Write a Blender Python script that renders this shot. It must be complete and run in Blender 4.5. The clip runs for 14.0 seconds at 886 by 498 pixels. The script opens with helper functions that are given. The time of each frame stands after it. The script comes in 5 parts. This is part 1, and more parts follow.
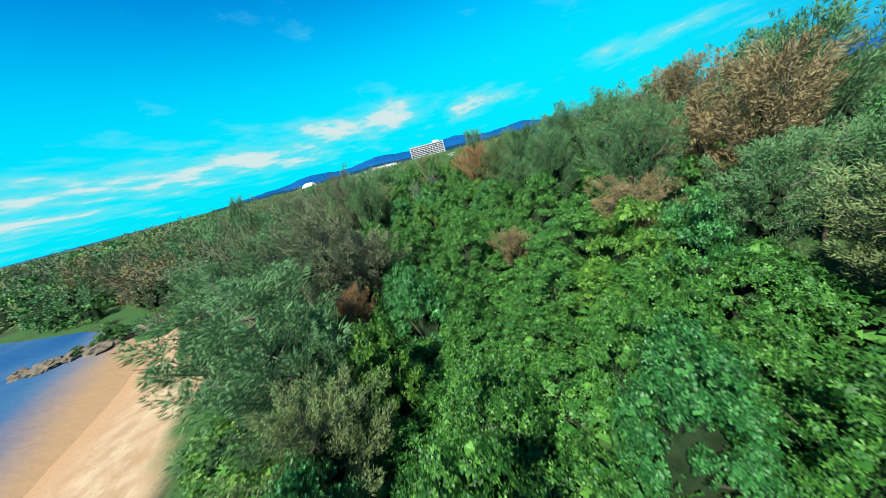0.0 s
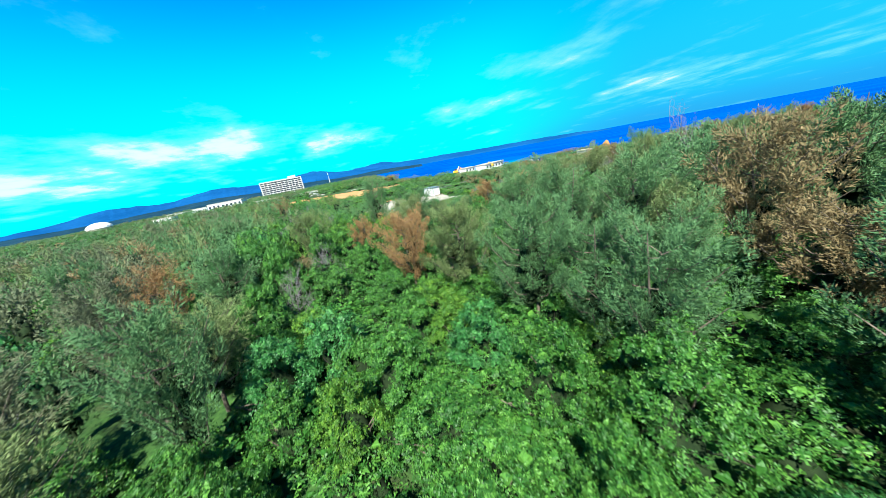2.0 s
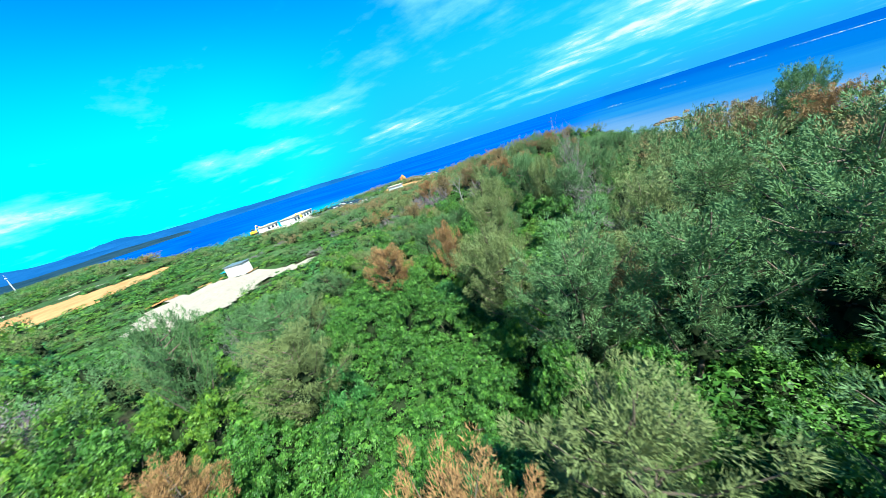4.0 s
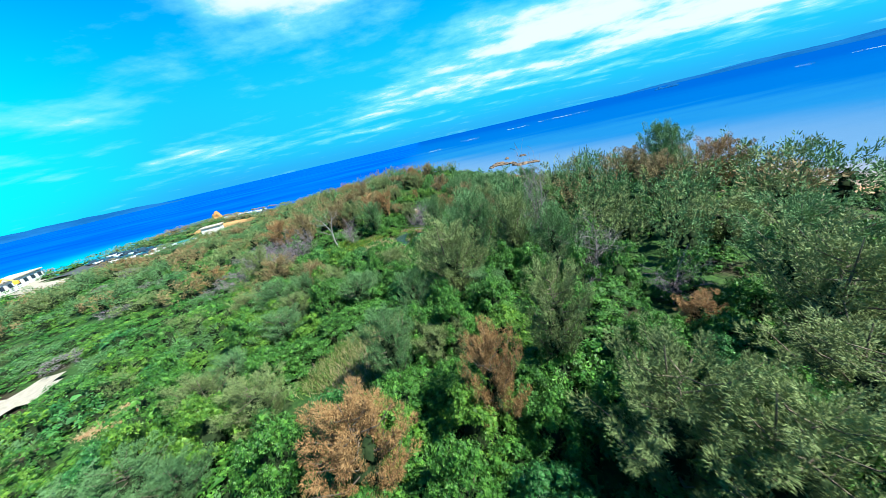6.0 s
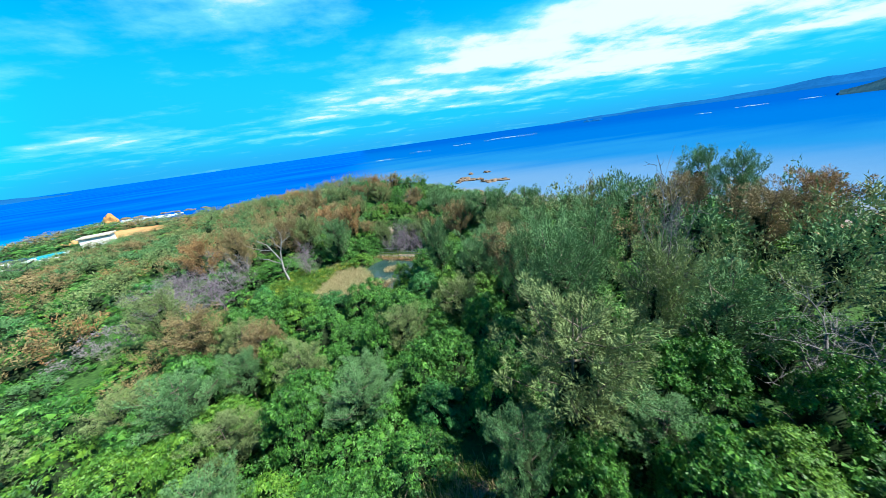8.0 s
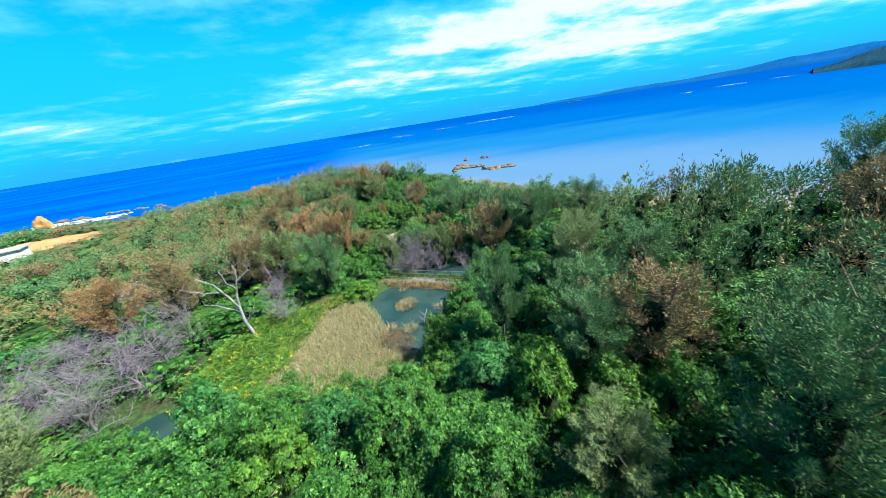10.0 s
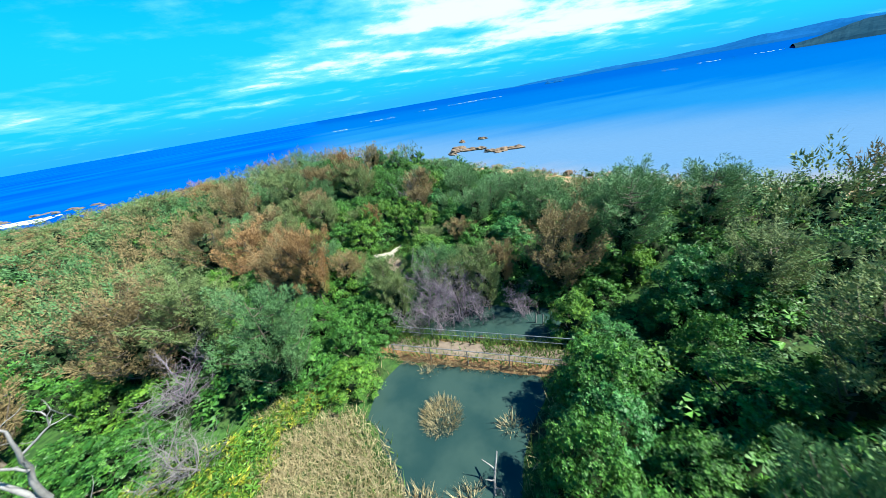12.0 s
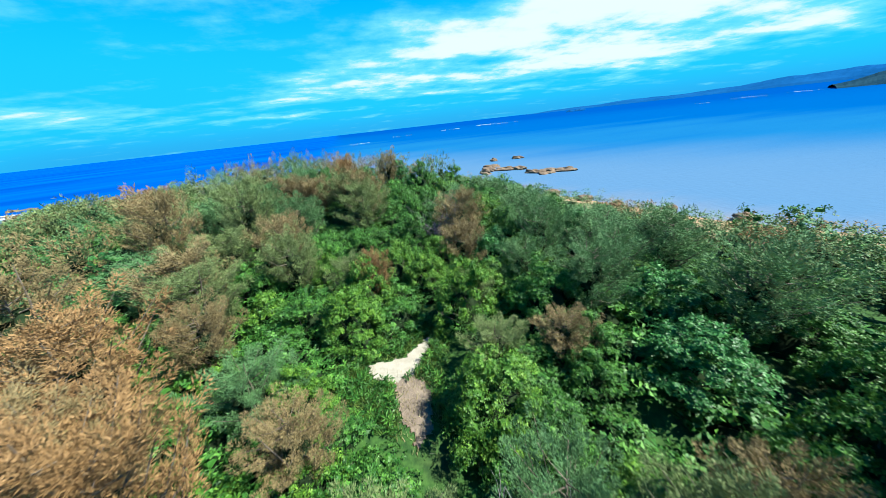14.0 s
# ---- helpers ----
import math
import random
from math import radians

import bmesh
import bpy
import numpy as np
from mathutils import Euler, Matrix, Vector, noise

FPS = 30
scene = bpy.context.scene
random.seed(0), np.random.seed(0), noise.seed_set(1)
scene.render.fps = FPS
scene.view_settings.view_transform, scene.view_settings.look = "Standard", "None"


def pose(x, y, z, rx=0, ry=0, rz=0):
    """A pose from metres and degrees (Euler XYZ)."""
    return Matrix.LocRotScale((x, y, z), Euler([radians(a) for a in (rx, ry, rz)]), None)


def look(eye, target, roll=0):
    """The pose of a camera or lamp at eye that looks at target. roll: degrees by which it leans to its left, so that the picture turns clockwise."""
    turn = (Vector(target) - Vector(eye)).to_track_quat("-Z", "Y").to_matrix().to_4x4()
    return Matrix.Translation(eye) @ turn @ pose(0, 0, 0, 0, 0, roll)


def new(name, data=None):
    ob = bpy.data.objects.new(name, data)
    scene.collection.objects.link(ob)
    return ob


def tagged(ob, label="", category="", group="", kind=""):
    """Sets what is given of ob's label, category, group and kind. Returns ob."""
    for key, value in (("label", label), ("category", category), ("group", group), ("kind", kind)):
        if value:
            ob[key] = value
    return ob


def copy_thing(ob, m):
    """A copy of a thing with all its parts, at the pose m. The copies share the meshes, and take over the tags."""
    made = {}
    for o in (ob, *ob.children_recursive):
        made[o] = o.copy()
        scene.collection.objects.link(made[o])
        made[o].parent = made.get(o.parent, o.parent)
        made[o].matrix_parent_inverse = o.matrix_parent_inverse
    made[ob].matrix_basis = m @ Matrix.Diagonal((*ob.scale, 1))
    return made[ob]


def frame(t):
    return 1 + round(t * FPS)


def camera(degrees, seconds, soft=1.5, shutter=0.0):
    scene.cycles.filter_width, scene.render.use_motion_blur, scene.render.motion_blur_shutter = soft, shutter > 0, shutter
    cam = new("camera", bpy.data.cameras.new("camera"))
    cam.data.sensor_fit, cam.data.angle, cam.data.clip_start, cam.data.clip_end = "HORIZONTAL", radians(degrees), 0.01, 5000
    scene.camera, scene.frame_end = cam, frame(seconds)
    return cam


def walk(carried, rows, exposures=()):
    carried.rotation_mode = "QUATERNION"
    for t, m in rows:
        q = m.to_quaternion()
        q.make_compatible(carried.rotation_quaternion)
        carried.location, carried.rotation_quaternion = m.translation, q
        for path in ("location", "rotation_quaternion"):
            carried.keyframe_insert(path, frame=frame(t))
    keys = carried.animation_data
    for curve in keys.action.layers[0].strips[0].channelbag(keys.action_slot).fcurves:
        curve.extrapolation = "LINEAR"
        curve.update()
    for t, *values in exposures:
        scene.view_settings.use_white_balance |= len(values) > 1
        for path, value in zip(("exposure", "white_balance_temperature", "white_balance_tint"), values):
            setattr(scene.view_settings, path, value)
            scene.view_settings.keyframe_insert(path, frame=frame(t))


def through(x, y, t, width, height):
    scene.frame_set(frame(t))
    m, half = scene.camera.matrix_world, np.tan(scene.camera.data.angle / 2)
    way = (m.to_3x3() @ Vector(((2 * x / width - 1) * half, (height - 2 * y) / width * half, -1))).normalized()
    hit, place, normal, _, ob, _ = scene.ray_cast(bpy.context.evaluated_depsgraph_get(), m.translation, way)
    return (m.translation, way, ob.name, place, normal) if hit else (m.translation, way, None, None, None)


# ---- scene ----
cam = camera(110.0, 14.0, 0.6, 0.15)
PATH = [
    (0.00, (50.117, -11.518, 10.457), (40.619, -12.565, 7.507), -14.73),
    (0.50, (45.900, -12.966, 11.202), (36.399, -12.611, 8.104), -13.41),
    (1.00, (41.521, -13.881, 11.890), (32.135, -12.409, 8.770), -11.73),
    (1.50, (37.081, -14.384, 12.499), (27.833, -11.992, 9.544), -10.57),
    (2.00, (32.535, -14.516, 13.191), (23.502, -11.231, 10.430), -10.69),
    (2.50, (27.895, -14.321, 13.938), (19.284, -9.977, 11.297), -12.19),
    (3.00, (23.354, -13.818, 14.644), (15.502, -8.231, 11.972), -14.41),
    (3.50, (18.934, -12.949, 15.221), (12.176, -6.136, 12.407), -16.46),
    (4.00, (14.704, -11.596, 15.663), (9.261, -3.765, 12.651), -17.71),
    (6.50, (-0.844, 1.277, 17.134), (-0.591, 10.691, 13.771), -11.42),
    (7.00, (-2.627, 4.582, 17.163), (-1.873, 13.978, 13.825), -9.96),
    (7.50, (-4.081, 7.964, 17.225), (-2.975, 17.327, 13.893), -8.80),
    (8.00, (-5.279, 11.406, 17.273), (-3.914, 20.733, 13.933), -8.03),
    (10.50, (-8.084, 30.631, 16.872), (-6.181, 39.590, 12.859), -9.39),
    (11.00, (-8.192, 34.636, 16.469), (-6.202, 43.497, 12.282), -9.75),
    (11.50, (-8.191, 38.846, 15.900), (-6.104, 47.624, 11.589), -9.89),
    (12.00, (-8.021, 43.080, 15.217), (-5.838, 51.829, 10.894), -9.95),
    (12.50, (-7.791, 47.368, 14.500), (-5.551, 56.138, 10.250), -9.73),
    (13.00, (-7.453, 51.627, 13.702), (-5.195, 60.468, 9.612), -9.02),
    (13.50, (-6.967, 55.918, 12.993), (-4.761, 64.849, 9.072), -7.88),
    (14.00, (-6.516, 60.137, 12.452), (-4.507, 69.188, 8.704), -6.39),
]
walk(cam, [(t, look(eye, target, roll)) for t, eye, target, roll in PATH], [(0.0, 1.50, 6300, 0), (1.5, 1.78, 6300, 0), (4.0, 1.94, 6300, 0), (6.5, 1.88, 6300, 0), (8.0, 1.88, 6300, 0), (10.5, 1.96, 6300, 0), (13.0, 1.98, 6300, 0), (14.0, 1.84, 6300, 0)])

# ---- world, sun ----
SUN_AZ, SUN_EL = 116.0, 50.0
world = bpy.data.worlds.new("world")
scene.world = world
world.use_nodes = True
wn, wl = world.node_tree.nodes, world.node_tree.links
wn.clear()


def wmath(op, a, b=None, c=None):
    n = wn.new("ShaderNodeMath")
    n.operation = op
    for i, v in enumerate((a, b, c)):
        if v is None:
            continue
        if isinstance(v, (int, float)):
            n.inputs[i].default_value = v
        else:
            wl.new(v, n.inputs[i])
    return n.outputs[0]


def wmix(fac, a, b):
    n = wn.new("ShaderNodeMix")
    n.data_type = "RGBA"
    for sock, v in ((n.inputs[0], fac), (n.inputs[6], a), (n.inputs[7], b)):
        if isinstance(v, (tuple, float, int)):
            sock.default_value = v
        else:
            wl.new(v, sock)
    return n.outputs[2]


sky = wn.new("ShaderNodeTexSky")
sky.sky_type = "NISHITA"
sky.sun_disc = False
sky.sun_elevation, sky.sun_rotation = radians(SUN_EL), radians(SUN_AZ)
sky.air_density, sky.dust_density, sky.ozone_density = 1.0, 0.3, 2.0
coord = wn.new("ShaderNodeTexCoord")
split = wn.new("ShaderNodeSeparateXYZ")
wl.new(coord.outputs["Generated"], split.inputs[0])
dx, dy, dz = split.outputs
# azimuth and height above the horizon, in degrees
az = wmath("MULTIPLY", wmath("ARCTAN2", dx, dy), 180 / math.pi)
el = wmath("MULTIPLY", wmath("ARCSINE", dz), 180 / math.pi)
# flat cloud layer
inv = wmath("DIVIDE", 1.0, wmath("ADD", wmath("MAXIMUM", dz, 0.0), 0.10))
comb = wn.new("ShaderNodeCombineXYZ")
wl.new(wmath("MULTIPLY", dx, inv), comb.inputs[0])
wl.new(wmath("MULTIPLY", dy, inv), comb.inputs[1])


def wnoise(scale, detail, rough, off, stretch=(1, 1, 1), turn=0.0):
    m = wn.new("ShaderNodeMapping")
    m.inputs["Location"].default_value = off
    m.inputs["Rotation"].default_value = (0, 0, radians(turn))
    m.inputs["Scale"].default_value = stretch
    wl.new(comb.outputs[0], m.inputs[0])
    n = wn.new("ShaderNodeTexNoise")
    n.inputs["Scale"].default_value = scale
    n.inputs["Detail"].default_value = detail
    n.inputs["Roughness"].default_value = rough
    wl.new(m.outputs[0], n.inputs["Vector"])
    return n.outputs[0]


def bump(a0, e0, wa, we):
    """A soft cloud bank round one direction, in degrees."""
    d = wmath("SUBTRACT", az, a0)
    d = wmath("WRAP", d, 180.0, -180.0)
    u = wmath("POWER", wmath("DIVIDE", wmath("ABSOLUTE", d), wa), 2.0)
    v = wmath("POWER", wmath("DIVIDE", wmath("ABSOLUTE", wmath("SUBTRACT", el, e0)), we), 2.0)
    return wmath("EXPONENT", wmath("MULTIPLY", wmath("ADD", u, v), -1.0))


banks = None
for a0, e0, wa, we, k in (
        (-14, 24, 20, 6.5, 1.05), (8, 26, 16, 6, .95), (22, 11, 24, 4.5, .82), (45, 12, 24, 5, .9), (66, 16, 20, 6, .85),
        (38, 7, 34, 3.2, .8), (8, 7, 26, 3.0, .6), (-20, 4, 26, 1.6, .35), (-104, 7.5, 15, 2.6, .72), (-124, 6, 18, 3.2, .75), (-84, 6, 8, 1.8, .6),
        (-62, 7, 12, 1.6, .5), (-45, 11, 9, 2.0, .55), (-33, 5, 14, 2.0, .45), (120, 15, 50, 10, .7), (-160, 5, 26, 3.5, .8)):
    b = wmath("MULTIPLY", bump(a0, e0, wa, we), k)
    banks = b if banks is None else wmath("MAXIMUM", banks, b)
ragged = wnoise(1.6, 9.0, 0.62, (3.1, 1.7, 0), (1, 1, 1))
wisps = wnoise(0.55, 6.0, 0.55, (7.3, 2.2, 0), (1.0, 2.6, 1), 35)
soft = wmath("ADD", wmath("MULTIPLY", ragged, 0.55), wmath("MULTIPLY", wisps, 0.55))
cover = wmath("ADD", wmath("MULTIPLY", banks, 1.12), wmath("MULTIPLY", wmath("SUBTRACT", soft, 0.54), 2.7))
ramp = wn.new("ShaderNodeMapRange")
ramp.interpolation_type = "SMOOTHSTEP"
ramp.inputs["From Min"].default_value, ramp.inputs["From Max"].default_value = 0.16, 0.98
wl.new(cover, ramp.inputs["Value"])
cloud = ramp.outputs[0]
mul = wn.new("ShaderNodeMix")
mul.data_type, mul.blend_type = "RGBA", "MULTIPLY"
mul.inputs[0].default_value = 1.0
wl.new(sky.outputs[0], mul.inputs[6])
mul.inputs[7].default_value = (0.03, 1.42, 2.5, 1)
low = wn.new("ShaderNodeMapRange")
low.interpolation_type = "SMOOTHSTEP"
low.inputs["From Min"].default_value, low.inputs["From Max"].default_value = 5.0, 29.0
low.inputs["To Min"].default_value, low.inputs["To Max"].default_value = 0.95, 0.0
wl.new(el, low.inputs["Value"])
# the haze is brightest over the land to the west, deeper blue over the open sea
west = wn.new("ShaderNodeMapRange")
west.interpolation_type = "SMOOTHSTEP"
west.inputs["From Min"].default_value, west.inputs["From Max"].default_value = -62.0, -34.0
wl.new(az, west.inputs["Value"])
veil = wmix(west.outputs[0], (0.42, 9.4, 11.4, 1), (0.40, 5.6, 10.0, 1))
hazy = wmix(low.outputs[0], mul.outputs[2], veil)
# a dull blue bank of far cloud along the sea horizon
bank = wmath("MULTIPLY", wmath("EXPONENT", wmath("MULTIPLY", wmath("POWER", wmath("DIVIDE", el, 2.3), 2.0), -1.0)), wmath("MULTIPLY", west.outputs[0], 0.75))
hazy = wmix(bank, hazy, (0.45, 3.7, 8.3, 1))
core = wn.new("ShaderNodeMapRange")
core.interpolation_type = "SMOOTHSTEP"
core.inputs["From Min"].default_value, core.inputs["From Max"].default_value = 0.5, 0.95
wl.new(cloud, core.inputs["Value"])
white = wmix(core.outputs[0], (3.2, 8.8, 9.6, 1), (8.4, 9.5, 9.7, 1))
final = wmix(cloud, hazy, white)
back = wn.new("ShaderNodeBackground")
back.inputs[1].default_value = 0.030
wl.new(final, back.inputs[0])
wout = wn.new("ShaderNodeOutputWorld")
wl.new(back.outputs[0], wout.inputs[0])

sun = new("sun", bpy.data.lights.new("sun", "SUN"))
sun.data.energy, sun.data.angle, sun.data.color = 5.0, radians(0.6), (1.0, 0.95, 0.86)
sun_way = Vector((math.sin(radians(SUN_AZ)) * math.cos(radians(SUN_EL)), math.cos(radians(SUN_AZ)) * math.cos(radians(SUN_EL)), math.sin(radians(SUN_EL))))
sun.matrix_world = look(sun_way * 300, (0, 0, 0))


# ---- materials ----
class Nodes:
    """A small helper that wires node materials."""

    def __init__(self, name):
        self.mat = bpy.data.materials.new(name)
        self.mat.use_nodes = True
        self.n, self.l = self.mat.node_tree.nodes, self.mat.node_tree.links
        self.n.clear()
        self.out = self.n.new("ShaderNodeOutputMaterial")
        self.geo = self.n.new("ShaderNodeNewGeometry")

    def put(self, sock, v):
        if isinstance(v, bpy.types.NodeSocket):
            self.l.new(v, sock)
        elif isinstance(v, tuple) and len(v) == 3 and sock.type == "RGBA":
            sock.default_value = (*v, 1)
        else:
            sock.default_value = v

    def noise(self, scale, detail=3.0, rough=0.55, where=None, stretch=None):
        vec = where or self.geo.outputs["Position"]
        if stretch:
            m = self.n.new("ShaderNodeMapping")
            m.inputs["Scale"].default_value = stretch
            self.l.new(vec, m.inputs[0])
            vec = m.outputs[0]
        t = self.n.new("ShaderNodeTexNoise")
        t.inputs["Scale"].default_value, t.inputs["Detail"].default_value, t.inputs["Roughness"].default_value = scale, detail, rough
        self.l.new(vec, t.inputs["Vector"])
        return t.outputs[0]

    def range(self, v, a, b, c=0.0, d=1.0):
        m = self.n.new("ShaderNodeMapRange")
        m.interpolation_type = "SMOOTHSTEP"
        self.put(m.inputs["Value"], v)
        for k, x in (("From Min", a), ("From Max", b), ("To Min", c), ("To Max", d)):
            m.inputs[k].default_value = x
        return m.outputs[0]

    def math(self, op, a, b=0.0):
        m = self.n.new("ShaderNodeMath")
        m.operation = op
        self.put(m.inputs[0], a), self.put(m.inputs[1], b)
        return m.outputs[0]

    def mix(self, f, a, b, blend="MIX"):
        m = self.n.new("ShaderNodeMix")
        m.data_type, m.blend_type = "RGBA", blend
        self.put(m.inputs[0], f), self.put(m.inputs[6], a), self.put(m.inputs[7], b)
        return m.outputs[2]

    def bump(self, h, strength, dist):
        b = self.n.new("ShaderNodeBump")
        b.inputs["Strength"].default_value, b.inputs["Distance"].default_value = strength, dist
        self.l.new(h, b.inputs["Height"])
        return b.outputs[0]

    def skin(self, colour, rough=0.6, normal=None, metal=0.0, ior=1.45, spec=0.5):
        p = self.n.new("ShaderNodeBsdfPrincipled")
        self.put(p.inputs["Base Color"], colour), self.put(p.inputs["Roughness"], rough)
        p.inputs["Metallic"].default_value, p.inputs["IOR"].default_value = metal, ior
        p.inputs["Specular IOR Level"].default_value = spec
        if normal:
            self.l.new(normal, p.inputs["Normal"])
        return p.outputs[0]

    def done(self, shader):
        self.l.new(shader, self.out.inputs[0])
        return self.mat


def foliage(name, dark, light, tip, rough=0.5, through=0.12, patch=0.22, grain=1.0):
    """Leaves: colour drifts over metres, from plant to plant, from tuft to tuft; a little light passes through the blade."""
    k = Nodes(name)
    info = k.n.new("ShaderNodeObjectInfo")
    drift = k.range(k.noise(patch, 2.0), 0.35, 0.65)
    tuft = k.range(k.noise(patch * 8, 3.0), 0.3, 0.7)
    leaf = k.geo.outputs["Random Per Island"]
    c = k.mix(k.math("ADD", k.math("MULTIPLY", drift, 0.45), k.math("MULTIPLY", tuft, 0.55)), dark, light)
    c = k.mix(k.range(info.outputs["Random"], 0.0, 1.0, 0.0, 0.5), c, light)
    c = k.mix(k.range(leaf, 0.5, 1.0, 0.0, 0.75 * grain), c, tip)
    c = k.mix(k.range(leaf, 0.0, 0.4, 0.6 * grain, 0.0), c, dark)
    p = k.skin(c, rough, k.bump(k.noise(9.0, 2.0), 0.5, 0.08), spec=0.3)
    t = k.n.new("ShaderNodeBsdfTranslucent")
    k.put(t.inputs[0], k.mix(0.5, c, tip))
    m = k.n.new("ShaderNodeMixShader")
    m.inputs[0].default_value = through
    k.l.new(p, m.inputs[1]), k.l.new(t.outputs[0], m.inputs[2])
    return k.done(m.outputs[0])


def plain(name, a, b, scale=2.0, rough=0.7, relief=0.0, metal=0.0, spec=0.5):
    """A surface whose colour wanders between two tones at two sizes, with fine relief."""
    k = Nodes(name)
    n1, n2 = k.noise(scale, 4.0), k.noise(scale * 9, 3.0)
    f = k.math("ADD", k.math("MULTIPLY", n1, 0.65), k.math("MULTIPLY", n2, 0.35))
    return k.done(k.skin(k.mix(k.range(f, 0.32, 0.68), a, b), rough, k.bump(n2, 0.4, relief) if relief else None, metal, spec=spec))


M_BROAD = foliage("broad_leaf", (0.010, 0.044, 0.006), (0.030, 0.104, 0.015), (0.088, 0.212, 0.032), 0.5)
M_BRIGHT = foliage("bright_leaf", (0.020, 0.067, 0.008), (0.050, 0.127, 0.013), (0.125, 0.236, 0.027), 0.5)
M_COOL = foliage("cool_leaf", (0.009, 0.048, 0.011), (0.025, 0.106, 0.024), (0.072, 0.215, 0.054), 0.45)
M_CAS = foliage("needle_green", (0.032, 0.082, 0.030), (0.076, 0.157, 0.058), (0.149, 0.263, 0.097), 0.7, 0.10, 0.22, 0.12)
M_OLIVE = foliage("needle_olive", (0.064, 0.093, 0.034), (0.123, 0.165, 0.058), (0.212, 0.259, 0.100), 0.7, 0.10, 0.22, 0.12)
M_GREY = foliage("needle_grey", (0.053, 0.066, 0.037), (0.121, 0.138, 0.073), (0.209, 0.218, 0.122), 0.75, 0.10, 0.22, 0.15)
M_BROWN = foliage("needle_brown", (0.105, 0.078, 0.037), (0.181, 0.137, 0.064), (0.283, 0.215, 0.103), 0.75, 0.10, 0.22, 0.15)
M_RUST = foliage("needle_rust", (0.135, 0.077, 0.034), (0.227, 0.134, 0.057), (0.332, 0.206, 0.090), 0.75, 0.10, 0.22, 0.15)
M_REED = foliage("dry_reed", (0.130, 0.108, 0.050), (0.310, 0.255, 0.140), (0.430, 0.370, 0.225), 0.7, 0.2, 0.3)
M_GRASS = foliage("grass_green", (0.028, 0.074, 0.012), (0.073, 0.136, 0.024), (0.154, 0.203, 0.048), 0.6, 0.25, 0.6)
M_YELLOW = foliage("fern_yellow", (0.036, 0.110, 0.011), (0.156, 0.186, 0.016), (0.357, 0.320, 0.034), 0.55, 0.2, 0.4)
M_BARK = plain("bark", (0.052, 0.039, 0.029), (0.114, 0.093, 0.073), 3.0, 0.9, 0.02)
# near-black green: the shade deep inside a crown, put into the colour
M_CORE_SHADE = plain("crown_core_shade", (0.006, 0.013, 0.005), (0.015, 0.026, 0.010), 3.0, 0.95, 0.02, spec=0.1)
M_DEAD = plain("dead_wood", (0.077, 0.066, 0.070), (0.147, 0.136, 0.140), 2.5, 0.85, 0.01)
M_PALE = plain("pale_wood", (0.120, 0.114, 0.114), (0.207, 0.199, 0.199), 2.5, 0.8, 0.01)
M_PURPLE = plain("purple_twig", (0.085, 0.068, 0.086), (0.151, 0.127, 0.154), 1.5, 0.9)


def ground_material():
    k = Nodes("ground")
    split = k.n.new("ShaderNodeSeparateXYZ")
    k.l.new(k.geo.outputs["Position"], split.inputs[0])
    big, fine = k.noise(0.15, 4.0), k.noise(4.0, 4.0)
    litter = k.mix(k.range(fine, 0.35, 0.65), (0.014, 0.013, 0.008), (0.034, 0.028, 0.016))
    green = k.mix(k.range(fine, 0.3, 0.7), (0.012, 0.036, 0.008), (0.030, 0.072, 0.014))
    soil = k.mix(k.range(big, 0.34, 0.5), litter, green)
    sand = k.mix(k.range(k.noise(0.8, 5.0), 0.3, 0.7), (0.210, 0.133, 0.073), (0.294, 0.210, 0.133))
    sand = k.mix(k.range(fine, 0.5, 0.75, 0, 0.5), sand, (0.210, 0.154, 0.105))
    wet = k.range(split.outputs[2], 0.0, 0.28)
    sand = k.mix(wet, (0.238, 0.140, 0.077), sand)
    inland = k.n.new("ShaderNodeAttribute")
    inland.attribute_name = "inland"
    level = k.math("ADD", inland.outputs["Fac"], k.math("MULTIPLY", k.noise(0.4, 3.0), 4.0))
    c = k.mix(k.range(level, 8.0, 10.0), sand, soil)
    return k.done(k.skin(c, 0.9, k.bump(fine, 0.5, 0.08), spec=0.2))


